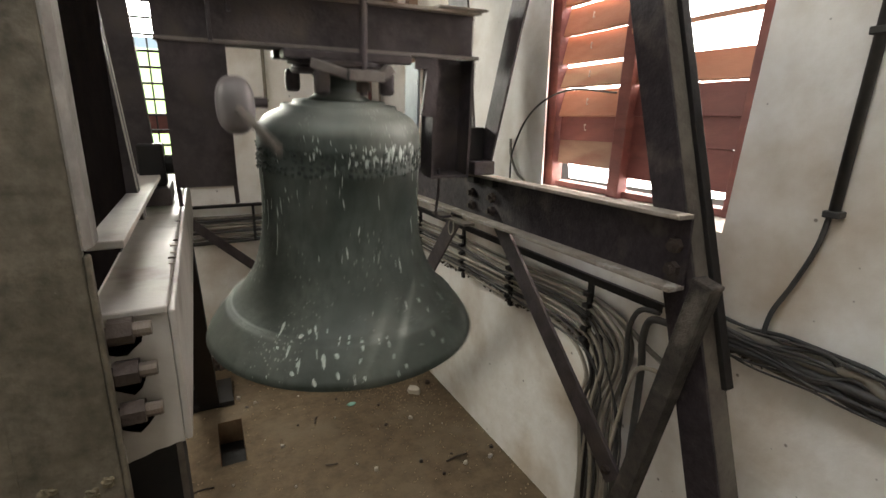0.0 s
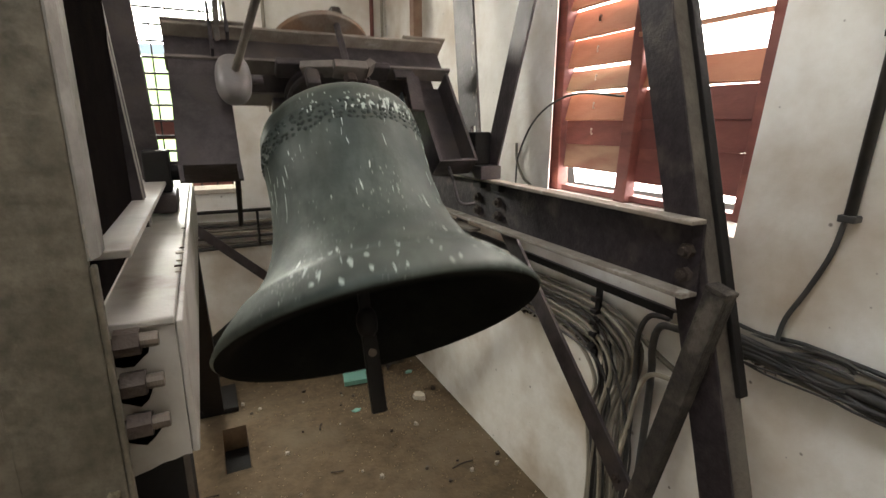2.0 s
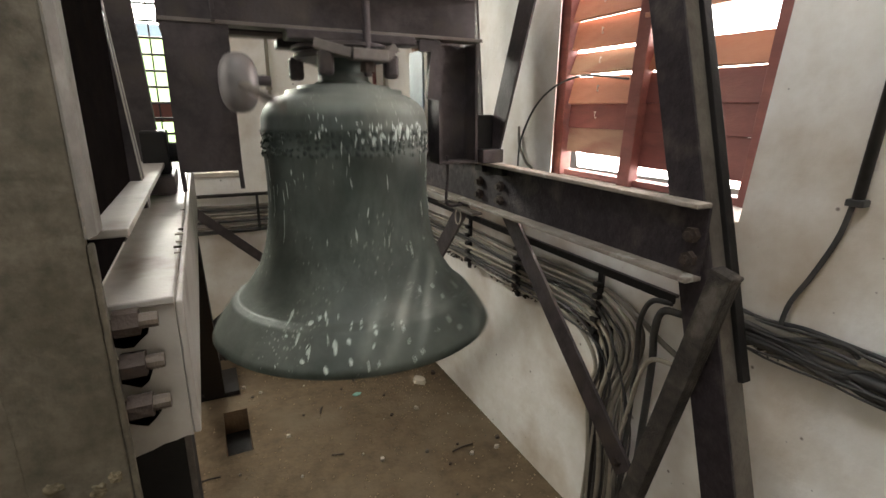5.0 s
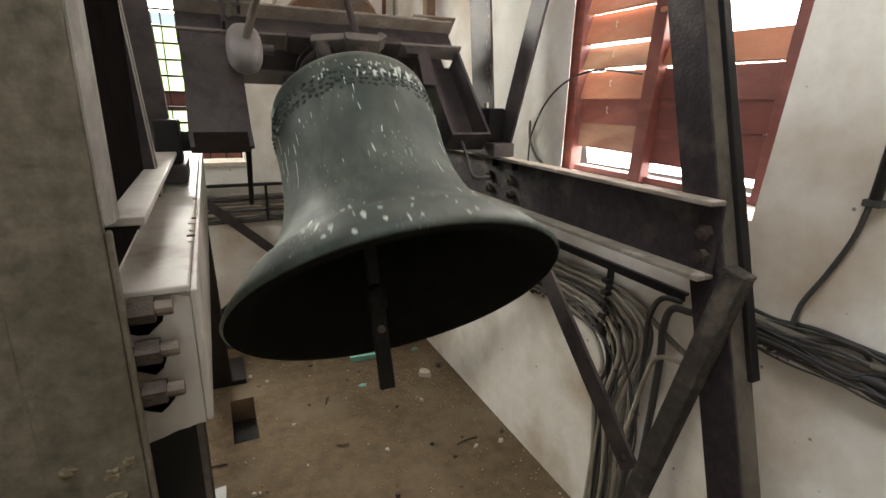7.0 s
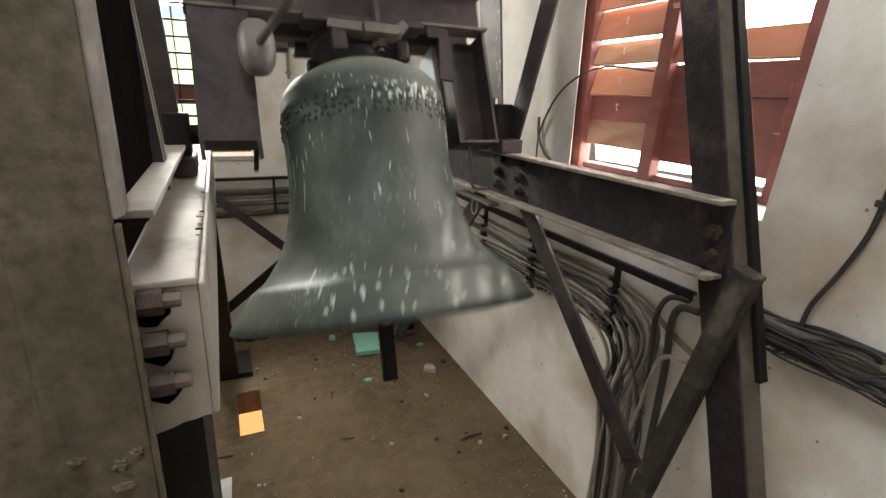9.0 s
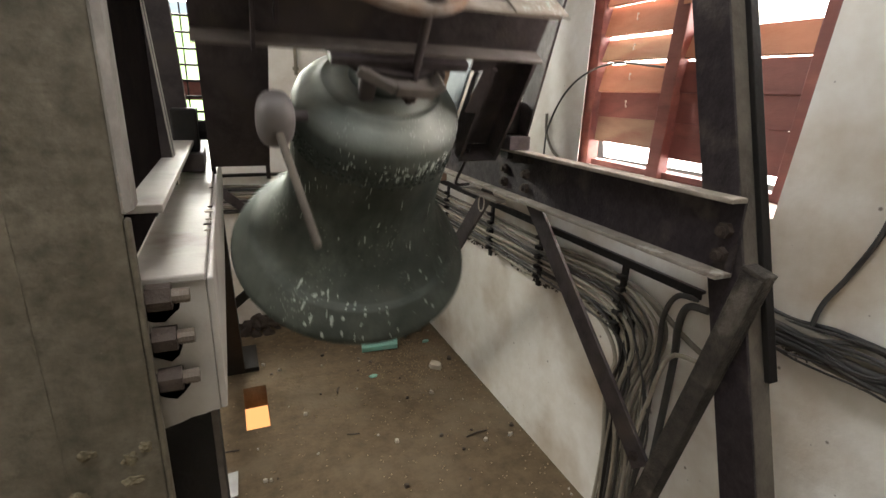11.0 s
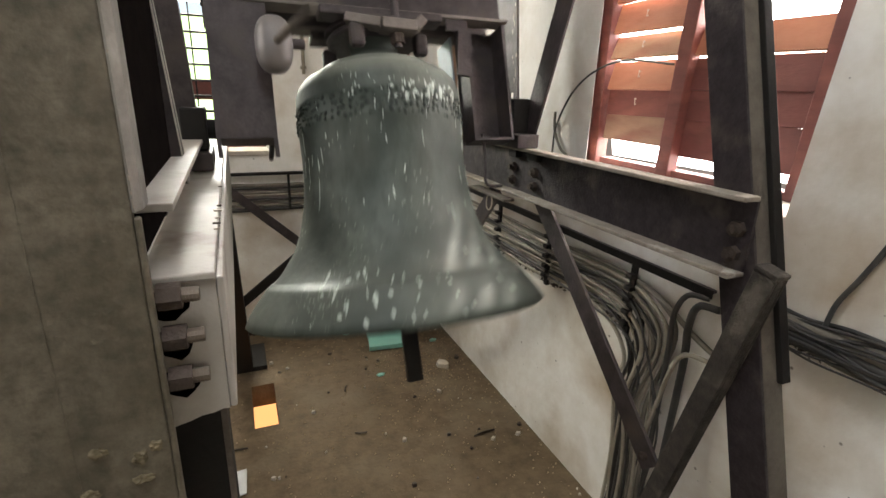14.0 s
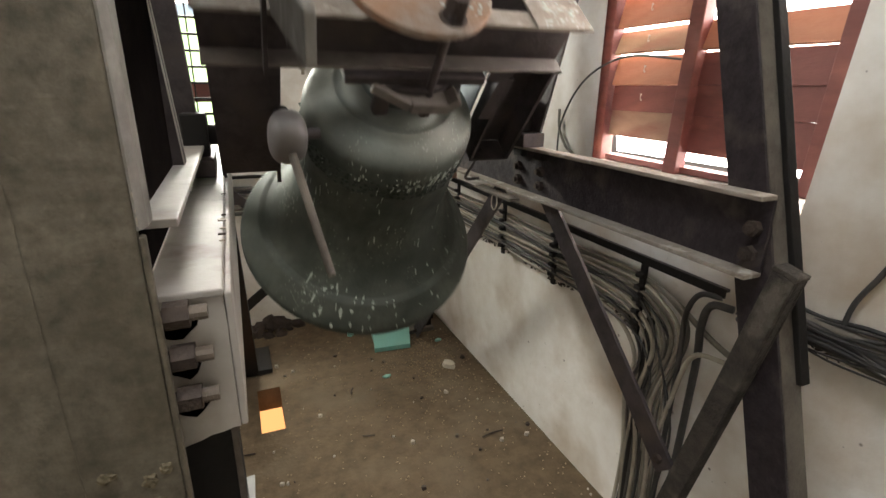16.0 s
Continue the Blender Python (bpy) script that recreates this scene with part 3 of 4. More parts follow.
def slotted_brace():
    """A broad flat brace with a slot cut near its foot."""
    b = thing("brace", (1.08, 1.985, 1.48), "worn dark steel plate brace with a slot near its foot", "steel brace", "bell frame braces")
    m, n = axis_frame((0, 0, 0), (0, 0.20, 1.30), (1, 0, 0))
    for y0, y1, z0, z1 in ((-0.08, 0.08, 0, 0.09), (-0.08, -0.05, 0.09, 0.19), (-0.01, 0.08, 0.09, 0.19), (-0.08, 0.08, 0.19, n)):
        bm = bmesh.new()
        box(bm, -0.005, 0.005, y0, y1, z0, z1, 0, m)
        part("plate", bm, STEEL, b)
    bm = bmesh.new()
    box(bm, -0.005, 0.06, 0.08, 0.09, 0, n, 0.0015, m)
    part("flange", bm, STEEL, b)
    rnd = random.Random(8)
    for k in range(14):
        z, y, h = rnd.uniform(0.2, 0.75), rnd.uniform(-0.075, -0.045), rnd.uniform(0.006, 0.02)
        bm = bmesh.new()
        c0 = bmesh.ops.create_icosphere(bm, subdivisions=1, radius=1)
        bmesh.ops.transform(bm, matrix=m @ Matrix.Translation((-0.005, y, z)) @ Matrix.Diagonal((0.001, 0.004, h, 1)), verts=c0["verts"])
        part("paint_chip", bm, DUST_LIT_TOP, b, smooth=True)


slotted_brace()
strut("brace", (1.04, 1.98, 1.28), (1.04, 3.12, 0.03), 0.012, 0.085, STEEL, "dark flat steel brace down to the floor")
strut("brace", (-0.13, 3.55, 1.08), (1.0, 3.55, 0.03), 0.012, 0.06, STEEL, "dark flat steel brace by the north wall", side=(0, 1, 0))
strut("post", (-0.075, 3.05, 0.0), (-0.10, 2.40, 1.20), 0.11, 0.10, BLACK, "black steel post below the pale beam", kind="C")
strut("brace", (-0.10, 3.0, 0.41), (0.55, 3.0, 0.92), 0.012, 0.055, BLACK, "black flat steel brace crossing behind the bell", side=(0, 1, 0))


def bearing(x, label):
    b = thing("bearing", (x, PY, 1.43), label, "bearing", "bell bearings")
    bm = bmesh.new()
    box(bm, -0.035, 0.035, -0.055, 0.055, 0.05, 0.175, 0.006)
    part("housing", bm, BLACK, b)
    bm = bmesh.new()
    box(bm, -0.045, 0.045, -0.12, 0.12, 0.0, 0.05, 0.004)
    part("base", bm, STEEL, b)
    return b


bearing(-0.11, "black bearing block on the pale grey beam")


# ---- the swinging bell ----
BRONZE = bpy.data.materials.new("patinated_bronze")
BRONZE.use_nodes = True


def bronze():
    nt = BRONZE.node_tree
    n, l = nt.nodes, nt.links
    b = n["Principled BSDF"]
    co = n.new("ShaderNodeTexCoord")

    def noise_of(scale, stretch, detail=6):
        mp = n.new("ShaderNodeMapping")
        mp.inputs["Scale"].default_value = stretch
        l.new(co.outputs["Object"], mp.inputs["Vector"])
        t = n.new("ShaderNodeTexNoise")
        t.inputs["Scale"].default_value, t.inputs["Detail"].default_value = scale, detail
        l.new(mp.outputs[0], t.inputs["Vector"])
        return t.outputs["Fac"]

    def ranged(v, a, c, lo=0.0, hi=1.0):
        r = n.new("ShaderNodeMapRange")
        r.inputs["From Min"].default_value, r.inputs["From Max"].default_value = a, c
        r.inputs["To Min"].default_value, r.inputs["To Max"].default_value = lo, hi
        l.new(v, r.inputs["Value"])
        return r.outputs[0]

    def mixed(f, a, c):
        m = n.new("ShaderNodeMix")
        m.data_type = "RGBA"
        for key, v in (("Factor", f), ("A", a), ("B", c)):
            if isinstance(v, tuple):
                m.inputs[key].default_value = (*v, 1)
            else:
                l.new(v, m.inputs[key])
        return m.outputs["Result"]

    base = mixed(ranged(noise_of(5, (1, 1, 1)), 0.35, 0.65), (0.03, 0.042, 0.035), (0.088, 0.107, 0.091))
    base = mixed(ranged(noise_of(40, (1, 1, 0.25)), 0.45, 0.7, 0, 0.6), base, (0.03, 0.038, 0.032))
    base = mixed(ranged(noise_of(3, (1, 1, 0.5)), 0.48, 0.74, 0, 0.6), base, (0.115, 0.118, 0.095))
    # dust settled on the shoulder and the flare, with light from above painted in
    split = n.new("ShaderNodeSeparateXYZ")
    l.new(co.outputs["Normal"], split.inputs[0])
    lie = n.new("ShaderNodeMath")
    lie.operation = "MULTIPLY"
    l.new(ranged(split.outputs["Z"], 0.06, 0.65, 0, 1), lie.inputs[0])
    l.new(ranged(noise_of(7, (1, 1, 1)), 0.3, 0.6, 0.45, 0.95), lie.inputs[1])
    place = n.new("ShaderNodeSeparateXYZ")
    l.new(co.outputs["Object"], place.inputs[0])
    high = n.new("ShaderNodeMath")
    high.operation = "MULTIPLY"
    l.new(lie.outputs[0], high.inputs[0])
    l.new(ranged(place.outputs["Z"], 0.055, 0.12, 0.28, 1.0), high.inputs[1])
    base = mixed(high.outputs[0], base, (0.20, 0.215, 0.188))
    # pale droppings: short streaks running down
    streak = n.new("ShaderNodeTexVoronoi")
    mp = n.new("ShaderNodeMapping")
    mp.inputs["Scale"].default_value = (17, 17, 5.0)
    l.new(co.outputs["Object"], mp.inputs["Vector"])
    l.new(mp.outputs[0], streak.inputs["Vector"])
    size = ranged(noise_of(5.5, (1, 1, 0.8)), 0.40, 0.68, 0.02, 0.36)
    less = n.new("ShaderNodeMath")
    less.operation = "SUBTRACT"
    l.new(size, less.inputs[0])
    l.new(streak.outputs["Distance"], less.inputs[1])
    mask = ranged(less.outputs[0], 0.0, 0.10, 0, 0.30)
    l.new(mixed(mask, base, (0.52, 0.56, 0.50)), b.inputs["Base Color"])
    b.inputs["Metallic"].default_value = 0.25
    l.new(ranged(noise_of(9, (1, 1, 1)), 0.3, 0.7, 0.46, 0.72), b.inputs["Roughness"])
    bp = n.new("ShaderNodeBump")
    bp.inputs["Strength"].default_value, bp.inputs["Distance"].default_value = 0.18, 0.006
    l.new(noise_of(70, (1, 1, 1)), bp.inputs["Height"])
    l.new(bp.outputs[0], b.inputs["Normal"])


bronze()

swing = thing("bell", (BX, PY, PZ), "green-patinated bronze bell streaked with droppings, swinging on a steel yoke", "bell")


def bell_parts(b):
    outer = [(0.0, 0.205), (0.10, 0.205), (0.155, 0.202), (0.1575, 0.190), (0.183, 0.186), (0.187, 0.189), (0.194, 0.188), (0.197, 0.176), (0.225, 0.165),
             (0.252, 0.148), (0.27, 0.125), (0.278, 0.10), (0.279, 0.07), (0.2805, 0.066), (0.2805, 0.058), (0.279, 0.054),
             (0.278, -0.005), (0.2795, -0.01), (0.2795, -0.018), (0.278, -0.022), (0.276, -0.10), (0.277, -0.18),
             (0.284, -0.26), (0.298, -0.33), (0.322, -0.395), (0.358, -0.45), (0.385, -0.482), (0.392, -0.487),
             (0.397, -0.487), (0.404, -0.496), (0.408, -0.496), (0.415, -0.505), (0.445, -0.545), (0.468, -0.582), (0.478, -0.605)]
    inner = [(0.470, -0.612), (0.435, -0.612), (0.40, -0.565), (0.352, -0.50), (0.30, -0.42), (0.265, -0.30),
             (0.25, -0.10), (0.245, 0.06), (0.21, 0.13), (0.10, 0.16), (0.0, 0.162)]
    def flare(r, z):
        k = min(max((-0.2 - z) / 0.4, 0), 1)
        return max(r, 0.0005) * (1 + 0.045 * k), z if z > -0.25 else -0.25 + (z + 0.25) * 1.05

    bm = bmesh.new()
    lathe(bm, [flare(r, z) for r, z in outer + inner[:1]], 128)
    part("bell_body", bm, BRONZE, b, "green-grey bronze body with pale streaks", smooth=True)
    bm = bmesh.new()
    lathe(bm, [flare(r, z) for r, z in inner], 128)
    part("bell_interior", bm, INSIDE_DARK, b, "near-black inside of the bell", smooth=True)
    # droppings: thin pale drips lying on the bronze
    prof = [flare(r, z) for r, z in outer]
    prof = sorted(((z, r) for r, z in prof))

    def radius(z):
        for (za, ra), (zb, rb) in zip(prof, prof[1:]):
            if za <= z <= zb:
                return ra + (rb - ra) * (z - za) / max(zb - za, 1e-6)
        return 0.2

    rnd = random.Random(31)
    bm = bmesh.new()
    zones = [(46, -100, -42, 0.03, 0.085, 0.012, 0.05, 0.0065), (14, -130, -95, 0.05, 0.12, 0.008, 0.03, 0.005), (12, -150, -30, -0.08, 0.05, 0.025, 0.07, 0.0022), (16, -165, -20, -0.34, 0.0, 0.03, 0.10, 0.0022),
             (24, -135, -97, -0.60, -0.45, 0.018, 0.05, 0.006), (12, -95, -55, -0.59, -0.42, 0.012, 0.04, 0.0045), (10, -60, -10, -0.54, -0.40, 0.012, 0.03, 0.004), (10, -175, -145, -0.22, 0.0, 0.04, 0.10, 0.0026),
             (16, -180, 180, -0.45, 0.12, 0.02, 0.05, 0.0025)]
    for n, a0, a1, z0, z1, l0, l1, w in zones:
        for _ in range(n):
            a, z, ln, wd = radians(rnd.uniform(a0, a1)), rnd.uniform(z0, z1), rnd.uniform(l0, l1) * rnd.uniform(0.4, 1.0), w * (0.3 + 1.0 * rnd.random() ** 2)
            rows = []
            lean = rnd.uniform(-0.018, 0.018)
            for j in range(6):
                u = j / 5
                zz = max(z - ln * u, -0.61)
                r = radius(zz) + 0.0008
                half = wd * (0.35 + 0.65 * math.sin(math.pi * min(0.15 + u * 0.8, 1))) * rnd.uniform(0.7, 1.2) * (0.25 if j in (0, 5) else 1)
                rows.append([(r + (0.001 if s == 0 else 0), a + lean * u + s * half / max(r, 0.05), zz) for s in (-1, 0, 1)])
            vs = [[bm.verts.new((r * math.cos(t), r * math.sin(t), q)) for r, t, q in row] for row in rows]
            for p, q in zip(vs, vs[1:]):
                for i in (0, 1):
                    bm.faces.new((p[i], p[i + 1], q[i + 1], q[i]))
    d = part("dried_staining", bm, DROPPING, b, "pale dried streaks on the bronze", smooth=True)
    d["kind"] = "stuff"
    # raised frieze of foliage round the shoulder
    bm = bmesh.new()
    rnd = random.Random(4)
    for k in range(84):
        a = 2 * math.pi * k / 84
        for j in range(4):
            z = -0.01 + 0.02 * j + rnd.uniform(-0.006, 0.006)
            aa = a + rnd.uniform(-0.03, 0.03)
            m = pose(0.2775 * math.cos(aa), 0.2775 * math.sin(aa), z, rnd.uniform(-60, 60) * math.sin(aa), rnd.uniform(-60, 60) * math.cos(aa), math.degrees(aa))
            c = bmesh.ops.create_icosphere(bm, subdivisions=1, radius=1)
            bmesh.ops.transform(bm, matrix=m @ Matrix.Diagonal((0.0052, 0.009, 0.004 + rnd.random() * 0.010, 1)), verts=c["verts"])
    part("frieze", bm, DARK_PATINA, b, "worn raised foliage band", smooth=True)
    # crown: stem, collar and ring of loops
    bm = bmesh.new()
    lathe(bm, [(0.0005, 0.20), (0.115, 0.20), (0.085, 0.22), (0.078, 0.26), (0.09, 0.285), (0.10, 0.29), (0.0005, 0.29)], 40)
    part("crown_stem", bm, BRONZE, b, smooth=True)
    bm = bmesh.new()
    lathe(bm, [(0.0005, 0.285), (0.15, 0.285), (0.158, 0.292), (0.158, 0.302), (0.15, 0.306), (0.15, 0.312), (0.165, 0.314), (0.165, 0.324), (0.155, 0.328), (0.0005, 0.328)], 48)
    part("clamp_ring", bm, STEEL, b, "dark iron clamp ring")
    for k in range(4):
        a = radians(45 + 90 * k + 12)
        x, y = 0.165 * math.cos(a), 0.165 * math.sin(a)
        bm = bmesh.new()
        box(bm, x - 0.024, x + 0.024, y - 0.02, y + 0.02, 0.225, 0.30, 0.012)
        part("clamp_lug", bm, STEEL, b)
    for sy in (-1, 1):
        bm = bmesh.new()
        box(bm, -0.2, 0.21, sy * 0.1 - 0.04, sy * 0.1 + 0.035, 0.326, 0.354, 0.006)
        part("clamp_bar", bm, STEEL, b)
        bm = bmesh.new()
        rod(bm, (0.04, sy * 0.15, 0.225), (0.04, sy * 0.15, 0.56), 0.0125, 12)
        hook = part("hanger_bolt", bm, STEEL, b)
        # cranked strap under the nut, and the nut itself
        bm = bmesh.new()
        y = sy * 0.163
        bar(bm, (-0.115, sy * 0.12, 0.318), (-0.012, y, 0.288), 0.03, 0.058, (0, 0, 1), 0.004)
        bar(bm, (-0.018, y, 0.288), (0.098, y, 0.284), 0.034, 0.062, (0, 0, 1), 0.004)
        bar(bm, (0.092, y, 0.282), (0.125, y, 0.312), 0.03, 0.058, (0, 0, 1), 0.004)
        part("strap", bm, YOKE_DUST_LIT, hook, "cranked dusty iron strap")
        bm = bmesh.new()
        hexnut(bm, (0.04, sy * 0.15, 0.237), (0, 0, 1), 0.024, 0.03, 0.4)
        part("nut", bm, RUST, hook)
    # yoke: two channels back to back
    for sy in (-1, 1):
        bm = bmesh.new()
        y0, y1 = sorted((sy * 0.05, sy * 0.06))
        box(bm, -0.535, 0.475, y0, y1, 0.366, 0.50)
        chan = part("yoke_web", bm, STEEL, b, "dark steel web of the yoke channel")
        y0, y1 = sorted((sy * 0.05, sy * 0.115))
        for za, zb in ((0.355, 0.366), (0.50, 0.511)):
            bm = bmesh.new()
            box(bm, -0.535, 0.475, y0, y1, za, zb, 0.002)
            part("yoke_flange", bm, DUST_LIT_TOP if za > 0.49 else YOKE_DUST_LIT, chan)
    bm = bmesh.new()
    box(bm, 0.31, 0.494, -0.125, 0.125, 0.511, 0.519, 0.002)
    part("cover_plate", bm, DUST_LIT_TOP, b, "dust-spotted cover plate")
    bm = bmesh.new()
    box(bm, -0.54, -0.28, -0.125, 0.125, 0.511, 0.519, 0.002)
    part("cover_plate", bm, DUST_LIT_TOP, b)
    bm = bmesh.new()
    lathe(bm, [(0.0005, 0.512), (0.192, 0.512), (0.195, 0.515), (0.195, 0.532), (0.192, 0.535), (0.0005, 0.535)], 64)
    part("top_plate", bm, RUSTY_PLATE, b, "round rust-bloomed iron plate under dust")
    for x, y in ((-0.15, 0.0), (0.015, 0.0), (0.152, 0.0), (0.05, -0.135), (0.05, 0.135)):
        bm = bmesh.new()
        hexnut(bm, (x, y, 0.535), (0, 0, 1), 0.030, 0.062, 0.2 + 3 * x)
        rod(bm, (x, y, 0.535), (x, y, 0.539), 0.036, 18)
        part("plate_bolt", bm, RUST, b, "rusty hexagonal bolt head")
    # crumbs and droppings on the plates
    rnd = random.Random(17)
    bm = bmesh.new()
    for k in range(150):
        if k < 60:
            a, r = rnd.uniform(-1.4, 0.9), 0.19 * rnd.random() ** 0.5
            x, y, z = r * math.cos(a), r * math.sin(a), 0.535
        else:
            x, y, z = rnd.uniform(0.34, 0.49), rnd.uniform(-0.12, 0.12), 0.519
        c0 = bmesh.ops.create_icosphere(bm, subdivisions=1, radius=1)
        e = rnd.uniform(0.0015, 0.0055)
        bmesh.ops.transform(bm, matrix=Matrix.Translation((x, y, z)) @ Matrix.Diagonal((e * rnd.uniform(0.6, 1.8), e, e * 0.35, 1)), verts=c0["verts"])
    part("crumb_scatter", bm, DROPPING, b, "pale crumbs and droppings")["kind"] = "stuff"
    # side arms down to the pivots
    for sx, xa, xb in ((-1, -0.525, -0.355), (1, 0.31, 0.468)):
        bm = bmesh.new()
        zb = -0.055 if sx > 0 else -0.045
        box(bm, xa, xb, -0.01, 0.0, zb, 0.354, 0.001)
        arm = part("side_arm", bm, STEEL, b, "dark steel side arm of the yoke")
        sides = [(xa, xa + 0.011, -0.10, -0.01, zb, 0.354), (xb - 0.011, xb, -0.10, -0.01, zb, 0.354), (xa, xb, -0.10, -0.01, zb - 0.01, zb)]
        if sx < 0:
            sides.append((xa, xb, -0.108, -0.10, zb - 0.01, 0.354))
        for lim in sides:
            bm = bmesh.new()
            box(bm, *lim, 0.001)
            part("arm_plate", bm, STEEL, arm)
        if sx < 0:
            for xx in (xa + 0.006, xb - 0.006):
                bm = bmesh.new()
                bar(bm, (xx, -0.104, zb - 0.01), (xx + 0.002, -0.104, -0.11), 0.012, 0.012)
                part("arm_lug", bm, STEEL, arm)
        bm = bmesh.new()
        xo = -0.60 if sx < 0 else 0.60
        rod(bm, (xa if sx < 0 else xb, 0, 0), (xo, 0, 0), 0.03, 20)
        part("journal", bm, BLACK, b)
    # stiffeners
    for x in (-0.393, -0.34):
        bm = bmesh.new()
        box(bm, x - 0.005, x + 0.005, -0.15, -0.116, 0.36 if x < -0.35 else 0.44, 0.58, 0.001)
        part("stiffener", bm, STEEL, b)
    bm = bmesh.new()
    prism(bm, [(0.309, -0.108), (0.309, -0.098), (0.235, -0.098), (0.235, -0.108)], 0.315, 0.354)
    bar(bm, (0.304, -0.103, 0.325), (0.286, -0.103, 0.16), 0.012, 0.05, (0, 1, 0))
    part("gusset", bm, STEEL, b)
    # hammer: ball, arm and rod
    bm = bmesh.new()
    c = bmesh.ops.create_uvsphere(bm, u_segments=32, v_segments=20, radius=1)
    for v in bm.verts:
        v.co = Vector([math.copysign(abs(q) ** 0.8, q) for q in v.co])
    bmesh.ops.transform(bm, matrix=Matrix.Translation((-0.348, -0.195, 0.192)) @ Matrix.Diagonal((0.052, 0.056, 0.08, 1)), verts=c["verts"])
    part("hammer_ball", bm, BALL, b, "smooth grey iron ball", smooth=True)
    bm = bmesh.new()
    bar(bm, (-0.37, -0.05, 0.52), (-0.36, -0.50, 0.74), 0.018, 0.09, (1, 0, 0), 0.003)
    part("lever_arm", bm, WORN_LIT_GREY, b, "grey flat iron lever")
    bm = bmesh.new()
    rod(bm, (-0.352, -0.15, 0.20), (-0.356, -0.108, 0.205), 0.02, 16)
    part("hammer_boss", bm, STEEL, b)
    bm = bmesh.new()
    rod(bm, (-0.345, -0.23, 0.187), (-0.293, -0.588, 0.12), 0.012, 12, 0.0105)
    part("hammer_rod", bm, DUSTY, b, "rusty iron rod")
    bm = bmesh.new()
    rod(bm, (-0.362, 0.0, -0.02), (-0.352, 0.33, -0.03), 0.009, 10)
    part("stay_rod", bm, BLACK, b, "thin black rod behind the side arm")
    bm = bmesh.new()
    tube(bm, [(0.36, -0.06, -0.035), (0.362, -0.06, -0.12), (0.355, -0.06, -0.20), (0.37, -0.06, -0.225), (0.42, -0.06, -0.225)], 0.006, 8, 4)
    part("wire_hook", bm, STEEL, b, "bent iron hook")
    bm = bmesh.new()
    box(bm, 0.292, 0.300, 0.0, 0.13, -0.04, 0.34, 0.003)
    part("side_plate", bm, BLUEGREY, b, "bluish grey plate inside the yoke")
    bm = bmesh.new()
    rod(bm, (-0.30, -0.19, 0.20), (-0.262, -0.19, 0.20), 0.015, 12)
    part("stop_bolt", bm, STEEL, b)


bell_parts(swing)


def clapper():
    c = new("clapper")
    c.parent = swing
    c["label"] = "dark flat-shanked iron clapper"
    bm = bmesh.new()
    box(bm, -0.02, 0.02, -0.012, 0.012, -0.72, 0.0, 0.003)
    part("shank", bm, BLACK, c)
    bm = bmesh.new()
    lathe(bm, [(0.0005, -0.71), (0.02, -0.705), (0.034, -0.685), (0.038, -0.655), (0.034, -0.625), (0.02, -0.605), (0.0005, -0.60)], 28)
    part("clapper_ball", bm, BLACK, c, smooth=True)
    bm = bmesh.new()
    box(bm, -0.026, 0.026, -0.012, 0.012, -0.965, -0.70, 0.004)
    part("flight", bm, BLACK, c, "flat iron tail of the clapper")
    bm = bmesh.new()
    rod(bm, (0, -0.012, -0.76), (0, -0.022, -0.76), 0.014, 12)
    part("rivet", bm, BRASS, c)
    return c


tongue = clapper()

# glowing boards stand in for a lamp below; an added board first hides them
bm = bmesh.new()
box(bm, X0, X1, Y0, Y1, -0.55, -0.5)
structure("floor_below", bm, BELOW_GLOW, "boards just below the bell floor that glow in place of a lamp")
# unseen walls added to keep sky light out of the space below
bm = bmesh.new()
box(bm, X0 - 0.3, X1 + 0.39, Y0 - 0.3, Y0, -12, -0.141)
box(bm, X0 - 0.3, X1 + 0.39, Y1, Y1 + 0.3, -12, -0.141)
box(bm, X0 - 0.3, X0, Y0, Y1, -12, -0.141)
box(bm, X1, X1 + 0.39, Y0, Y1, -12, -0.141)
structure("wall_below", bm, PLASTER, "unseen whitewashed tower shaft closing off the space below the belfry")
shutter = thing("added_cover_board", (0.02, 3.1, -0.158), "added dark board hiding the glow under the rope hole, later drawn aside", "hatch")
bm = bmesh.new()
box(bm, -0.33, 0.33, -0.5, 0.5, -0.012, 0.012, 0.003)
part("board", bm, BLACK, shutter)


# ---- cables, conduit and rail along the east wall ----
def cable_run(name, runs, label, group):
    """A bundle of cables, each a part."""
    c = thing(name, (0, 0, 0), label, "cables", group)
    for pts, r, m in runs:
        bm = bmesh.new()
        tube(bm, pts, r, 8, 6)
        part("cable", bm, m, c, smooth=True)
    return c


rnd = random.Random(21)
runs = []
tones = [CABLE, CABLE_PALE, CABLE, CABLE_DARK, CABLE, CABLE_PALE, CABLE, CABLE, CABLE_DARK, CABLE, CABLE_PALE]
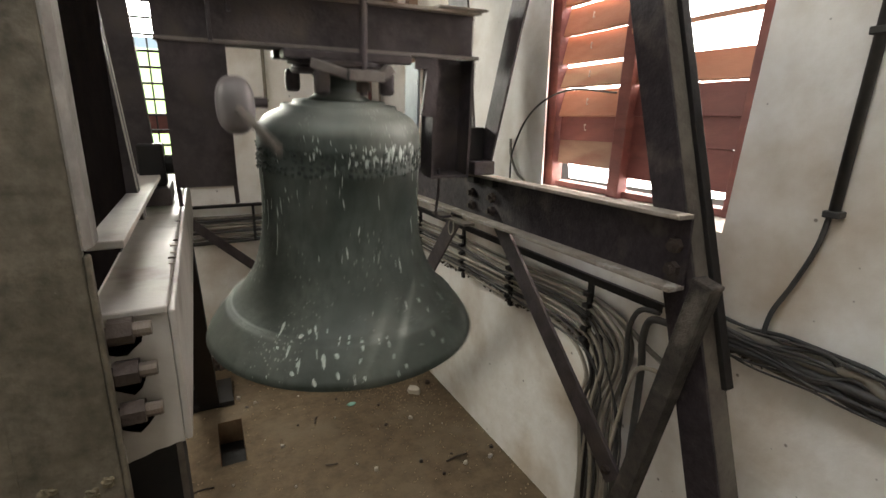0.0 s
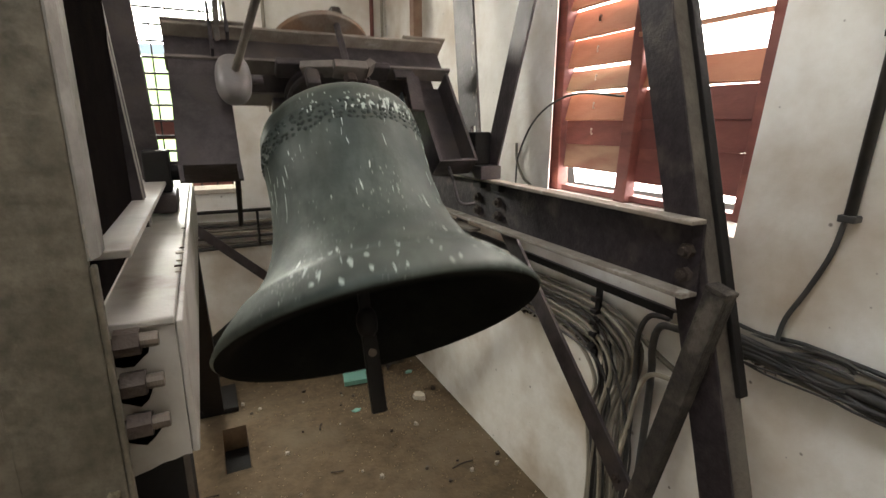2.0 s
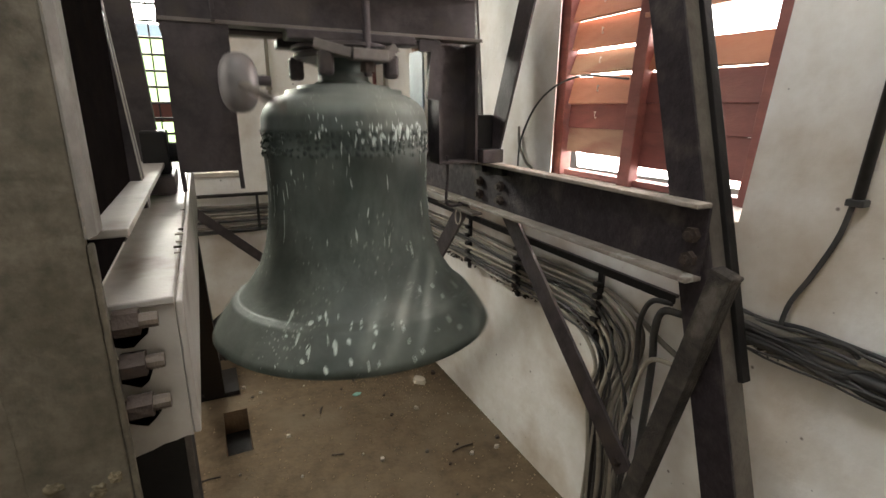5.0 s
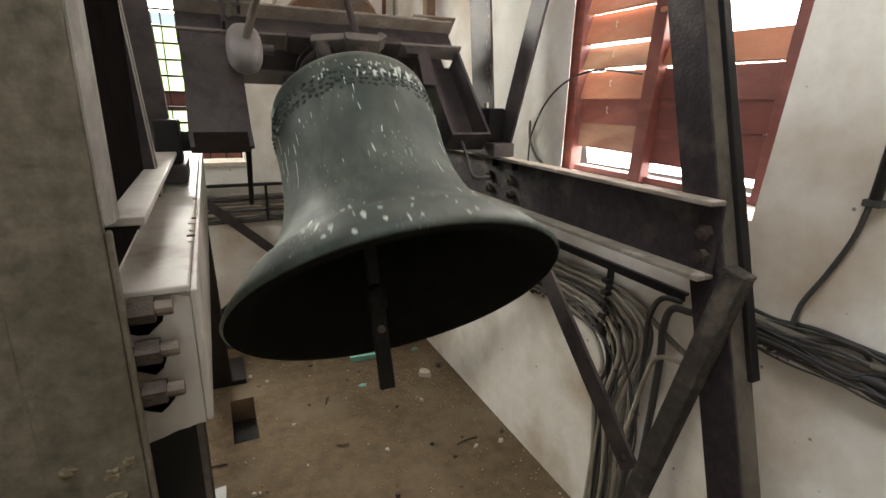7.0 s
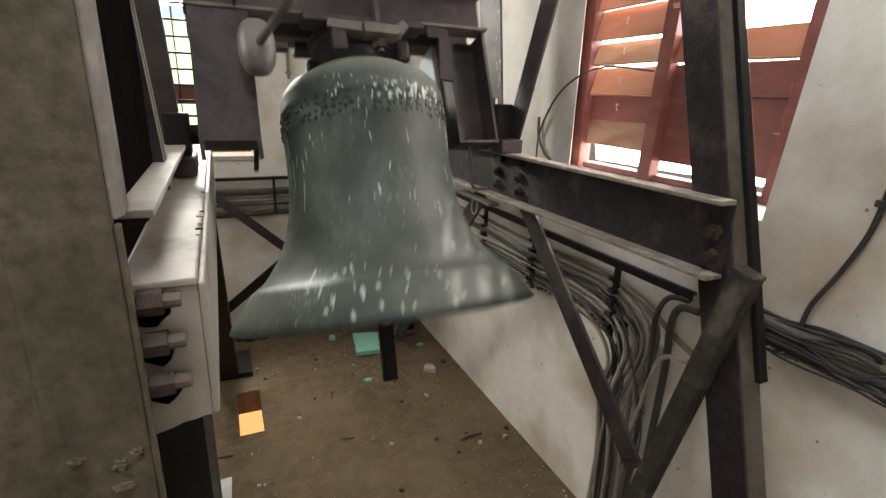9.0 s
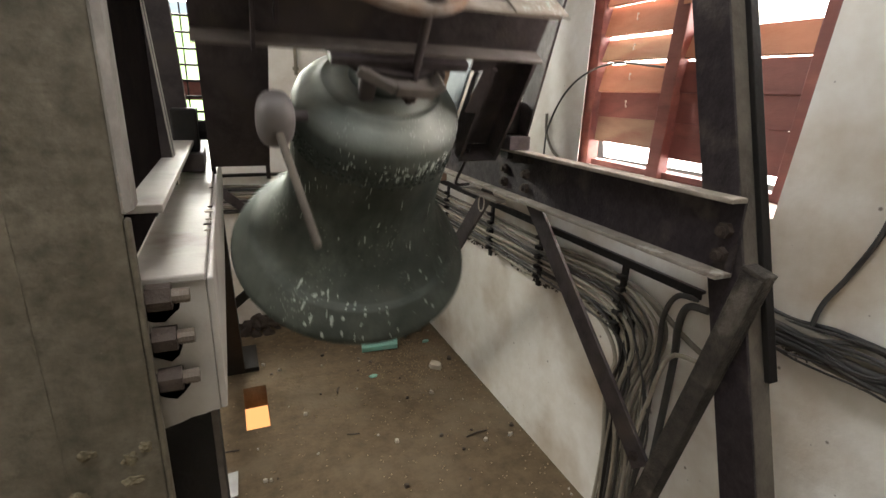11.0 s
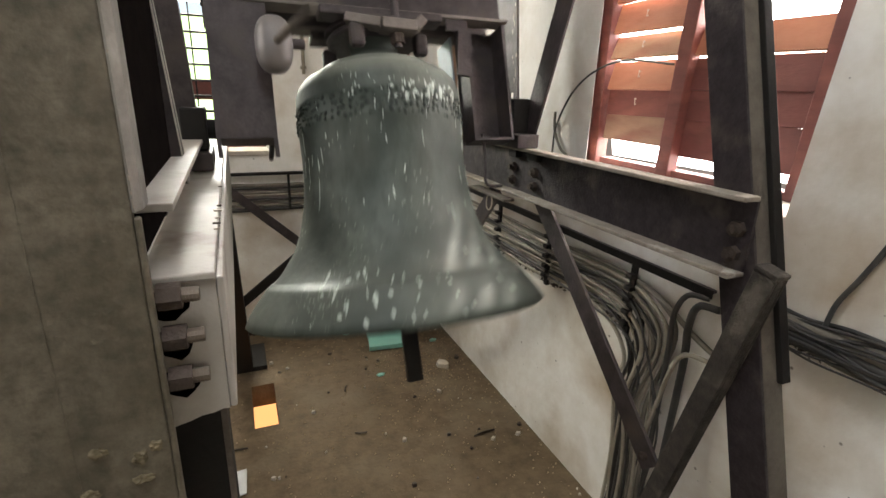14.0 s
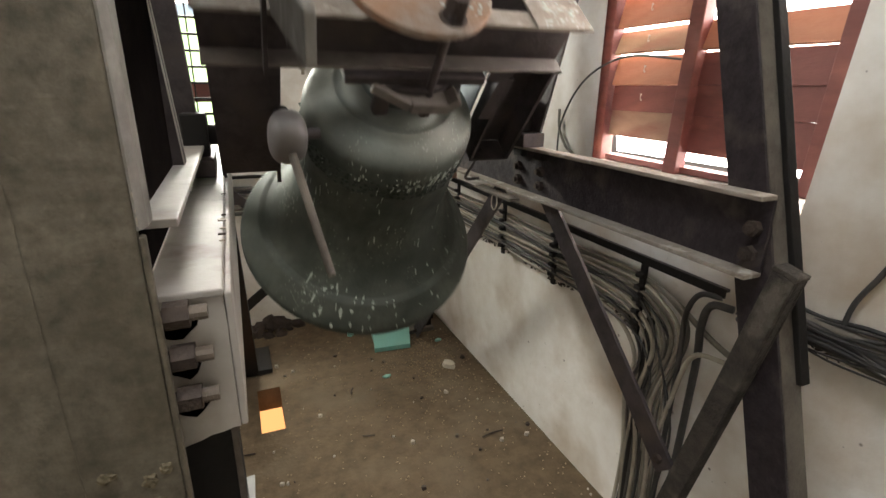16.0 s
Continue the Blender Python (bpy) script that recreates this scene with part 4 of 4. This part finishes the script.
for k in range(11):
    z = 1.055 - 0.017 * k
    x = 1.272 - 0.012 * (k % 3)
    yb = 1.40 - 0.018 * (10 - k) + rnd.uniform(-0.01, 0.01)   # where the run turns down
    low = 1.16 + 0.016 * k * 0.9

    def jig(s=0.008):
        return rnd.uniform(-s, s)

    runs.append(([(x, 3.66, z + 0.03 + jig()), (x + jig(), 3.0, z + jig() - 0.006), (x + jig(), 2.45, z + jig()), (x + jig(), 1.95, z - 0.006 + jig()),
                  (x, yb + 0.2, z + 0.004), (x - 0.004, yb + 0.02, z - 0.03), (x - 0.006, yb - 0.07, z - 0.13), (x + jig(), low + 0.06, 0.62 + jig()),
                  (x + jig(), low + 0.03, 0.35 + jig()), (x + jig(), low + 0.04 + jig(), 0.01)], rnd.uniform(0.005, 0.0085), tones[k]))
for k in range(8):
    z, x = rnd.uniform(0.87, 1.05), 1.248 + rnd.uniform(-0.012, 0.01)
    yb, low = rnd.uniform(1.2, 1.36), rnd.uniform(1.14, 1.30)
    runs.append(([(x + 0.02, 3.6, z + jig(0.02)), (x, 2.8, z + jig(0.02)), (x, 2.35, z + jig(0.02)), (x, 1.9, z + jig(0.015)), (x, yb + 0.2, z + jig(0.01)), (x, yb + 0.03, z - 0.04),
                  (x, yb - 0.04 + jig(0.02), z - 0.16), (x, low + jig(0.03), 0.6), (x, low + jig(0.03), 0.3), (x, low, 0.01)], rnd.uniform(0.003, 0.0055), rnd.choice([CABLE_DARK, CABLE_DARK, CABLE_PALE])))
cable_run("cable_bundle", runs, "dusty grey cables running along the plaster wall and down", "wall cables")
runs = []
for k, (x, z, r, m) in enumerate(((1.262, 1.14, 0.014, CABLE), (1.285, 1.165, 0.006, CABLE_DARK), (1.255, 1.125, 0.012, CABLE_DARK), (1.265, 1.112, 0.010, CABLE_DARK),
                                  (1.272, 1.10, 0.006, CABLE), (1.255, 1.095, 0.009, CABLE_DARK), (1.268, 1.085, 0.005, CABLE))):
    def jig(s=0.014):
        return rnd.uniform(-s, s)
    runs.append(([(x, 0.985, z - 0.03 + jig()), (x, 0.95, z + jig()), (x, 0.88, z + jig()), (x, 0.79, z + jig()), (x, 0.7, z + jig()), (x, 0.6, z + 0.004 + jig()), (x, 0.52, z + jig()), (x, 0.4, z - 0.01 + jig()), (x, -0.2, z + jig()), (x, -1.45, z)], r, m))
for k in range(14):
    z = 1.085 + 0.0055 * k
    runs.append(([(1.25 + jig(), 0.985, z + jig(0.02)), (1.25 + jig(), 0.89, z + jig(0.015)), (1.25 + jig(), 0.75, z + jig(0.015)), (1.25 + jig(), 0.6, z + jig(0.02)),
                  (1.255 + jig(), 0.45, z + jig(0.02)), (1.26, -0.3, z), (1.26, -1.45, z)], rnd.uniform(0.0025, 0.006), CABLE_DARK))
cable_run("cable_bundle", runs, "dark dusty cables sagging along the plaster wall", "wall cables")
bm = bmesh.new()
for k in range(420):
    y = rnd.uniform(1.30, 2.75)
    z = 0.862 + 0.012 * math.sin(y * 9) + rnd.gauss(0, 0.010) - 0.02 * max(0, 1.42 - y)
    if k % 3 == 0:
        y, z = rnd.uniform(0.2, 0.96), 1.075 + rnd.gauss(0, 0.008)
    r = rnd.uniform(0.002, 0.008)
    c0 = bmesh.ops.create_icosphere(bm, subdivisions=1, radius=1)
    bmesh.ops.transform(bm, matrix=Matrix.Translation((1.288 + rnd.uniform(-0.015, 0.008), y, z)) @ pose(0, 0, 0, rnd.uniform(-40, 40), 0, 0)
                        @ Matrix.Diagonal((r * 0.8, r * rnd.uniform(0.8, 3.0), r * 0.8, 1)), verts=c0["verts"])
tagged(part("dirt", bm, RUST), "dark crumbs of dirt caught under the cables", "dirt", kind="stuff")
cable_run("cable", [([(1.285, 0.655, 1.49), (1.285, 0.67, 1.40), (1.285, 0.705, 1.30), (1.275, 0.735, 1.22), (1.262, 0.74, 1.15)], 0.0065, CABLE_DARK)],
          "thin black cable leaving the conduit", "wall cables")
cable_run("cable", [([(1.285, 1.95, 1.20), (1.285, 1.955, 1.45), (1.285, 1.94, 1.55), (1.28, 1.85, 1.675), (1.27, 1.715, 1.755), (1.27, 1.55, 1.79), (1.40, 1.46, 1.78)], 0.004, CABLE_DARK)],
          "thin black wire looping to the window", "wall cables")
cable_run("cable", [([(1.288, 1.965, 1.60), (1.288, 1.955, 1.52), (1.288, 1.90, 1.45), (1.288, 1.83, 1.40), (1.288, 1.80, 1.2)], 0.006, CABLE)],
          "pale grey wire hanging beside the window", "wall cables")
cable_run("cable", [([(1.25, 1.04, 1.11), (1.23, 1.10, 1.10), (1.23, 1.135, 1.02), (1.24, 1.14, 0.9), (1.25, 1.15, 0.6), (1.25, 1.16, 0.02)], 0.009, CABLE_DARK),
                   ([(1.25, 1.0, 1.09), (1.235, 1.06, 1.08), (1.235, 1.08, 1.0), (1.25, 1.085, 0.85), (1.25, 1.10, 0.3), (1.25, 1.12, 0.02)], 0.012, CABLE_DARK),
                   ([(1.24, 0.98, 0.93), (1.22, 1.06, 0.92), (1.22, 1.10, 0.85), (1.235, 1.14, 0.7), (1.24, 1.19, 0.45)], 0.008, CABLE_PALE),
                   ([(1.265, 1.36, 1.06), (1.255, 1.2, 1.03), (1.25, 1.05, 0.97), (1.25, 0.9, 0.93)], 0.009, CABLE)],
          "black and pale cables curling beside the bundle", "wall cables")

cond = thing("conduit", (1.285, 0.65, 1.48), "black plastic conduit clipped to the wall", "conduit")
bm = bmesh.new()
rod(bm, (0, 0, 0), (0, -0.085, 1.9), 0.0118, 14)
part("pipe", bm, CABLE_DARK, cond, smooth=True)
for z in (0.005, 0.385, 0.9):
    bm = bmesh.new()
    box(bm, -0.016, 0.015, -0.019 - 0.045 * z, 0.017 - 0.045 * z, z - 0.008, z + 0.008, 0.003)
    part("clip", bm, CABLE_DARK, cond)


def tray():
    t = thing("cable_rail", (1.26, 0, 1.135), "black steel rail on posts holding the cables", "cable tray")
    bm = bmesh.new()
    box(bm, -0.012, 0.002, 1.03, 3.6, -0.004, 0.006, 0.001)
    part("rail", bm, STEEL, t)
    bm = bmesh.new()
    box(bm, -0.016, -0.012, 1.03, 3.6, -0.022, 0.006, 0.001)
    part("rail_lip", bm, BLACK, t)
    for y in (1.345, 1.86, 2.32, 2.9):
        bm = bmesh.new()
        box(bm, -0.014, -0.002, y - 0.012, y + 0.012, -0.29, -0.004, 0.001)
        post = part("post", bm, BLACK, t)
        for k in range(5):
            bm = bmesh.new()
            box(bm, -0.034, -0.012, y - 0.016, y + 0.016, -0.07 - 0.045 * k, -0.052 - 0.045 * k, 0.004)
            part("strap", bm, BLACK, post)
    bm = bmesh.new()
    box(bm, -0.014, -0.002, 1.27, 1.30, -1.135, -0.2, 0.001)
    part("post", bm, BLACK, t)


tray()


def north_tray():
    t = thing("cable_rail", (0, Y1 - 0.05, 1.10), "black steel rail with cables along the north wall", "cable tray")
    bm = bmesh.new()
    box(bm, -0.14, 1.25, -0.02, 0.02, -0.006, 0.012, 0.001)
    part("rail", bm, BLACK, t)
    for x in (-0.12, 0.32, 0.8):
        bm = bmesh.new()
        box(bm, x - 0.008, x + 0.008, -0.01, 0.01, -0.25, -0.006, 0.001)
        part("post", bm, BLACK, t)
    for k in range(7):
        z = -0.07 - 0.028 * k
        bm = bmesh.new()
        tube(bm, [(-0.6, 0.02, z), (-0.1, 0.015, z + rnd.uniform(-0.01, 0.01)), (0.25, 0.02, z + rnd.uniform(-0.012, 0.012)), (0.7, 0.02, z), (1.24, 0.015, z + 0.01)],
             rnd.uniform(0.007, 0.014), 8, 5)
        part("cable", bm, [CABLE, CABLE_DARK, CABLE, CABLE_PALE, CABLE_DARK, CABLE, CABLE_DARK][k], t, smooth=True)


north_tray()

# pale upright strip on the north wall and posts behind the yoke
for x, w, m, lab in ((0.465, 0.011, CABLE_PALE, "pale upright strip on the north wall"), (1.19, 0.014, RED, "reddish pipe in the corner"), (1.265, 0.010, CABLE_PALE, "pale pipe in the corner")):
    p = thing("wall_pipe", (x, Y1 - 0.02, 1.75), lab, "pipe", "wall pipes")
    bm = bmesh.new()
    rod(bm, (0, 0, 0), (0, 0, 1.63), w, 12)
    part("pipe", bm, m, p, smooth=True)
    bm = bmesh.new()
    box(bm, -w - 0.008, w + 0.008, -0.005, 0.02, 0.03, 0.05, 0.002)
    part("clip", bm, m, p)

# bracket with a wire loop under the bearing
br = thing("bracket", (1.0, 1.98, 1.262), "small dusty steel bracket with a white wire loop", "bracket")
bm = bmesh.new()
box(bm, -0.02, 0.03, -0.16, 0.16, -0.012, 0.0, 0.002)
part("plate", bm, DUSTY, br)
bm = bmesh.new()
tube(bm, [(0.0 + 0.002 * math.cos(a), 0.025 * math.sin(a), -0.045 + 0.035 * math.cos(a)) for a in [k * math.pi / 6 for k in range(13)]], 0.003, 6, 2)
part("wire_loop", bm, CHALK, br)

bearing(1.0, "dark bearing base on the steel beam").location = (1.0, PY, 1.477)

# feet of the frame
for x, y, lab in ((1.07, 3.3, "dark steel foot plate at the wall"), (-0.06, 3.14, "dark steel foot plate below the pale beam")):
    f = thing("foot_plate", (x, y, 0), lab, "steel plate", "frame feet")
    bm = bmesh.new()
    box(bm, -0.12, 0.12, -0.15, 0.15, 0.0, 0.03, 0.003)
    part("plate", bm, DUSTY if x > 0 else BLACK, f)
    bm = bmesh.new()
    box(bm, 0.05 if x > 0 else -0.11, 0.11 if x > 0 else -0.03, -0.12, 0.12, 0.03, 0.14, 0.006)
    part("lug", bm, BLACK, f)


# ---- litter on the floor ----
def shard(name, x, y, w, d, h, turn, m, label, category, group, sides=6):
    s = thing(name, (x, y, 0), label, category, group)
    bm = bmesh.new()
    lo, hi = [], []
    for k in range(sides):
        a = 2 * math.pi * k / sides
        r = rnd.uniform(0.75, 1.1)
        lo.append(bm.verts.new((w * r * math.cos(a), d * r * math.sin(a), 0)))
        hi.append(bm.verts.new((w * r * 0.85 * math.cos(a), d * r * 0.85 * math.sin(a), h * rnd.uniform(0.7, 1.1))))
    for k in range(sides):
        bm.faces.new((lo[k], lo[(k + 1) % sides], hi[(k + 1) % sides], hi[k]))
    bm.faces.new(hi)
    bm.faces.new(list(reversed(lo)))
    part("piece", bm, m, s)
    s.rotation_euler = (0, 0, radians(turn))
    return s


gl = thing("glass_sheet", (0.85, 3.08, 0), "broken sheet of sea-green glass on the floor", "glass")
bm = bmesh.new()
prism(bm, [(-0.145, -0.09), (0.095, -0.11), (0.165, 0.12), (-0.10, 0.19), (-0.12, 0.03)], 0.003, 0.034)
part("sheet", bm, GLASS, gl)
shard("glass_piece", 0.70, 2.69, 0.03, 0.025, 0.008, 20, GLASS, "small chip of green glass on the floor", "glass", "glass pieces", 5)
shard("glass_piece", 0.61, 3.30, 0.04, 0.03, 0.02, 60, GLASS, "small chip of green glass near the wall", "glass", "glass pieces", 5)
shard("glass_piece", 1.16, 3.0, 0.035, 0.02, 0.01, 10, GLASS, "small chip of green glass near the wall", "glass", "glass pieces", 5)
shard("stone", 1.10, 2.665, 0.04, 0.05, 0.03, 15, CHALK, "pale broken plaster lump on the floor", "stone", "rubble", 8)
shard("stone", 1.21, 1.915, 0.015, 0.014, 0.018, 0, CHALK, "pale plaster crumb on the floor", "stone", "rubble")
shard("stone", 1.255, 1.98, 0.012, 0.014, 0.014, 30, RUST, "dark crumb by the wall", "stone", "rubble")
shard("stone", 1.22, 2.72, 0.02, 0.02, 0.02, 50, RUST, "dark crumb by the wall", "stone", "rubble")
for k in range(48):
    x, y = rnd.uniform(0.0, 1.27), rnd.uniform(1.45, 3.2)
    r = rnd.uniform(0.004, 0.014)
    if HX0 - 0.03 < x < HX1 + 0.03 and HY0 - 0.03 < y < HY1 + 0.03:
        continue
    shard("stone", x, y, r, r * rnd.uniform(0.7, 1.2), r * 1.1, rnd.uniform(0, 180), rnd.choice([CHALK, CHALK, DUSTY, RUST]), "small crumb of rubble on the dusty floor", "stone", "rubble", 5)
for x, y, turn, ln in ((0.468, 2.61, 70, 0.06), (-0.13, 2.272, 3, 0.11), (0.46, 2.2, 165, 0.06), (1.05, 1.98, 5, 0.12)):
    s = thing("twig", (x, y, 0.0), "dark dry twig lying on the floor", "twig", "twigs")
    bm = bmesh.new()
    tube(bm, [(-ln / 2, 0, 0.006), (0, 0.006, 0.008), (ln / 2, 0, 0.006)], 0.004, 6, 3)
    part("stick", bm, RUST, s)
    s.rotation_euler = (0, 0, radians(turn))
pp = thing("plastic_sheet", (-0.14, 2.08, 0), "crumpled pale plastic scrap on the floor", "litter")
bm = bmesh.new()
prism(bm, [(-0.05, -0.12), (0.05, -0.10), (0.055, 0.05), (-0.04, 0.04)], 0.002, 0.008)
part("sheet", bm, PLASTIC, pp)

# a dusty board lying in a black steel shoe
bd = thing("board", (1.07, 3.52, 0), "dusty brown board lying in a black steel shoe", "board")
bm = bmesh.new()
box(bm, -0.075, 0.075, -0.16, 0.14, 0.012, 0.05, 0.003, pose(0, 0, 0, 0, 0, 4))
part("plank", bm, TAN_LIT_WOOD, bd)
bm = bmesh.new()
box(bm, -0.10, -0.079, -0.19, 0.14, 0.0, 0.055, 0.002, pose(0, 0, 0, 0, 0, 4))
box(bm, -0.079, 0.17, -0.20, -0.165, 0.0, 0.055, 0.002, pose(0, 0, 0, 0, 0, 4))
part("shoe", bm, BLACK, bd)
# dark sweepings heaped at the north wall
bm = bmesh.new()
for k in range(60):
    c0 = bmesh.ops.create_icosphere(bm, subdivisions=1, radius=1)
    r = rnd.uniform(0.012, 0.04)
    a, d = rnd.uniform(0, 6.28), rnd.random() ** 0.7
    bmesh.ops.transform(bm, matrix=Matrix.Translation((0.12 + 0.22 * d * math.cos(a), 3.56 + 0.09 * d * math.sin(a), 0.085 * (1 - d))) @ pose(0, 0, 0, rnd.uniform(0, 90), rnd.uniform(0, 90), 0)
                        @ Matrix.Diagonal((r * 1.5, r, r * 0.7, 1)), verts=c0["verts"])
tagged(part("rubble_heap", bm, RUST), "dark heap of sweepings against the wall", "rubble", kind="stuff")

# loose grit
bm = bmesh.new()
for k in range(1500):
    x, y = rnd.uniform(-0.25, 1.29), rnd.uniform(1.2, 3.6)
    if rnd.random() < 0.45:
        x, y = rnd.gauss(1.0, 0.18), rnd.gauss(2.75, 0.3)
    if x > 1.285 or HX0 - 0.01 < x < HX1 + 0.01 and HY0 - 0.01 < y < HY1 + 0.01:
        continue
    r = rnd.uniform(0.0015, 0.0062)
    vs = [bm.verts.new((x + r * dx, y + r * dy, dz * r)) for dx, dy, dz in ((-1, -0.8, 0), (1, -0.6, 0), (0.1, 1, 0), (0, 0, 1.2))]
    for f in ((0, 1, 3), (1, 2, 3), (2, 0, 3)):
        bm.faces.new([vs[i] for i in f])
tagged(part("grit", bm, GRIT), "fine tan grit scattered over the concrete floor", "grit", kind="stuff")

# ---- movement ----
# the bell's turning points: seconds and degrees, mouth to the south positive
TURNS = [(-0.65, 37), (0.60, -41), (1.87, 41), (3.12, -42.5), (4.39, 42), (5.65, -42.5), (6.91, 44.5), (8.18, -44.5), (9.43, 47),
         (10.70, -47), (11.96, 49), (13.23, -49), (14.48, 50.5), (15.77, -50.5), (17.02, 51)]


def bell_angle(t):
    for (a, p), (b, q) in zip(TURNS, TURNS[1:]):
        if a <= t <= b:
            return p + (q - p) * (1 - math.cos(math.pi * (t - a) / (b - a))) / 2


def clapper_angle(t):
    reach = 26 + 11 * min(max((t - 9.2) / 2.3, 0), 1)
    return reach * math.cos(2 * math.pi * (t - 1.92 + 0.15) / 2.51)


def motions():
    steps = [k / 10 for k in range(161)]
    walk(swing, [(t, pose(BX, PY, PZ, -bell_angle(t), 0, 0)) for t in steps])
    walk(tongue, [(t, pose(0, 0, 0.1, -(clapper_angle(t) - bell_angle(t)), 0, 0)) for t in steps])
    walk(shutter, [(0, pose(0.02, 3.1, -0.158)), (7.1, pose(0.02, 3.1, -0.158)), (7.4, pose(0.9, 3.1, -0.158)), (16, pose(0.9, 3.1, -0.158))])


motions()
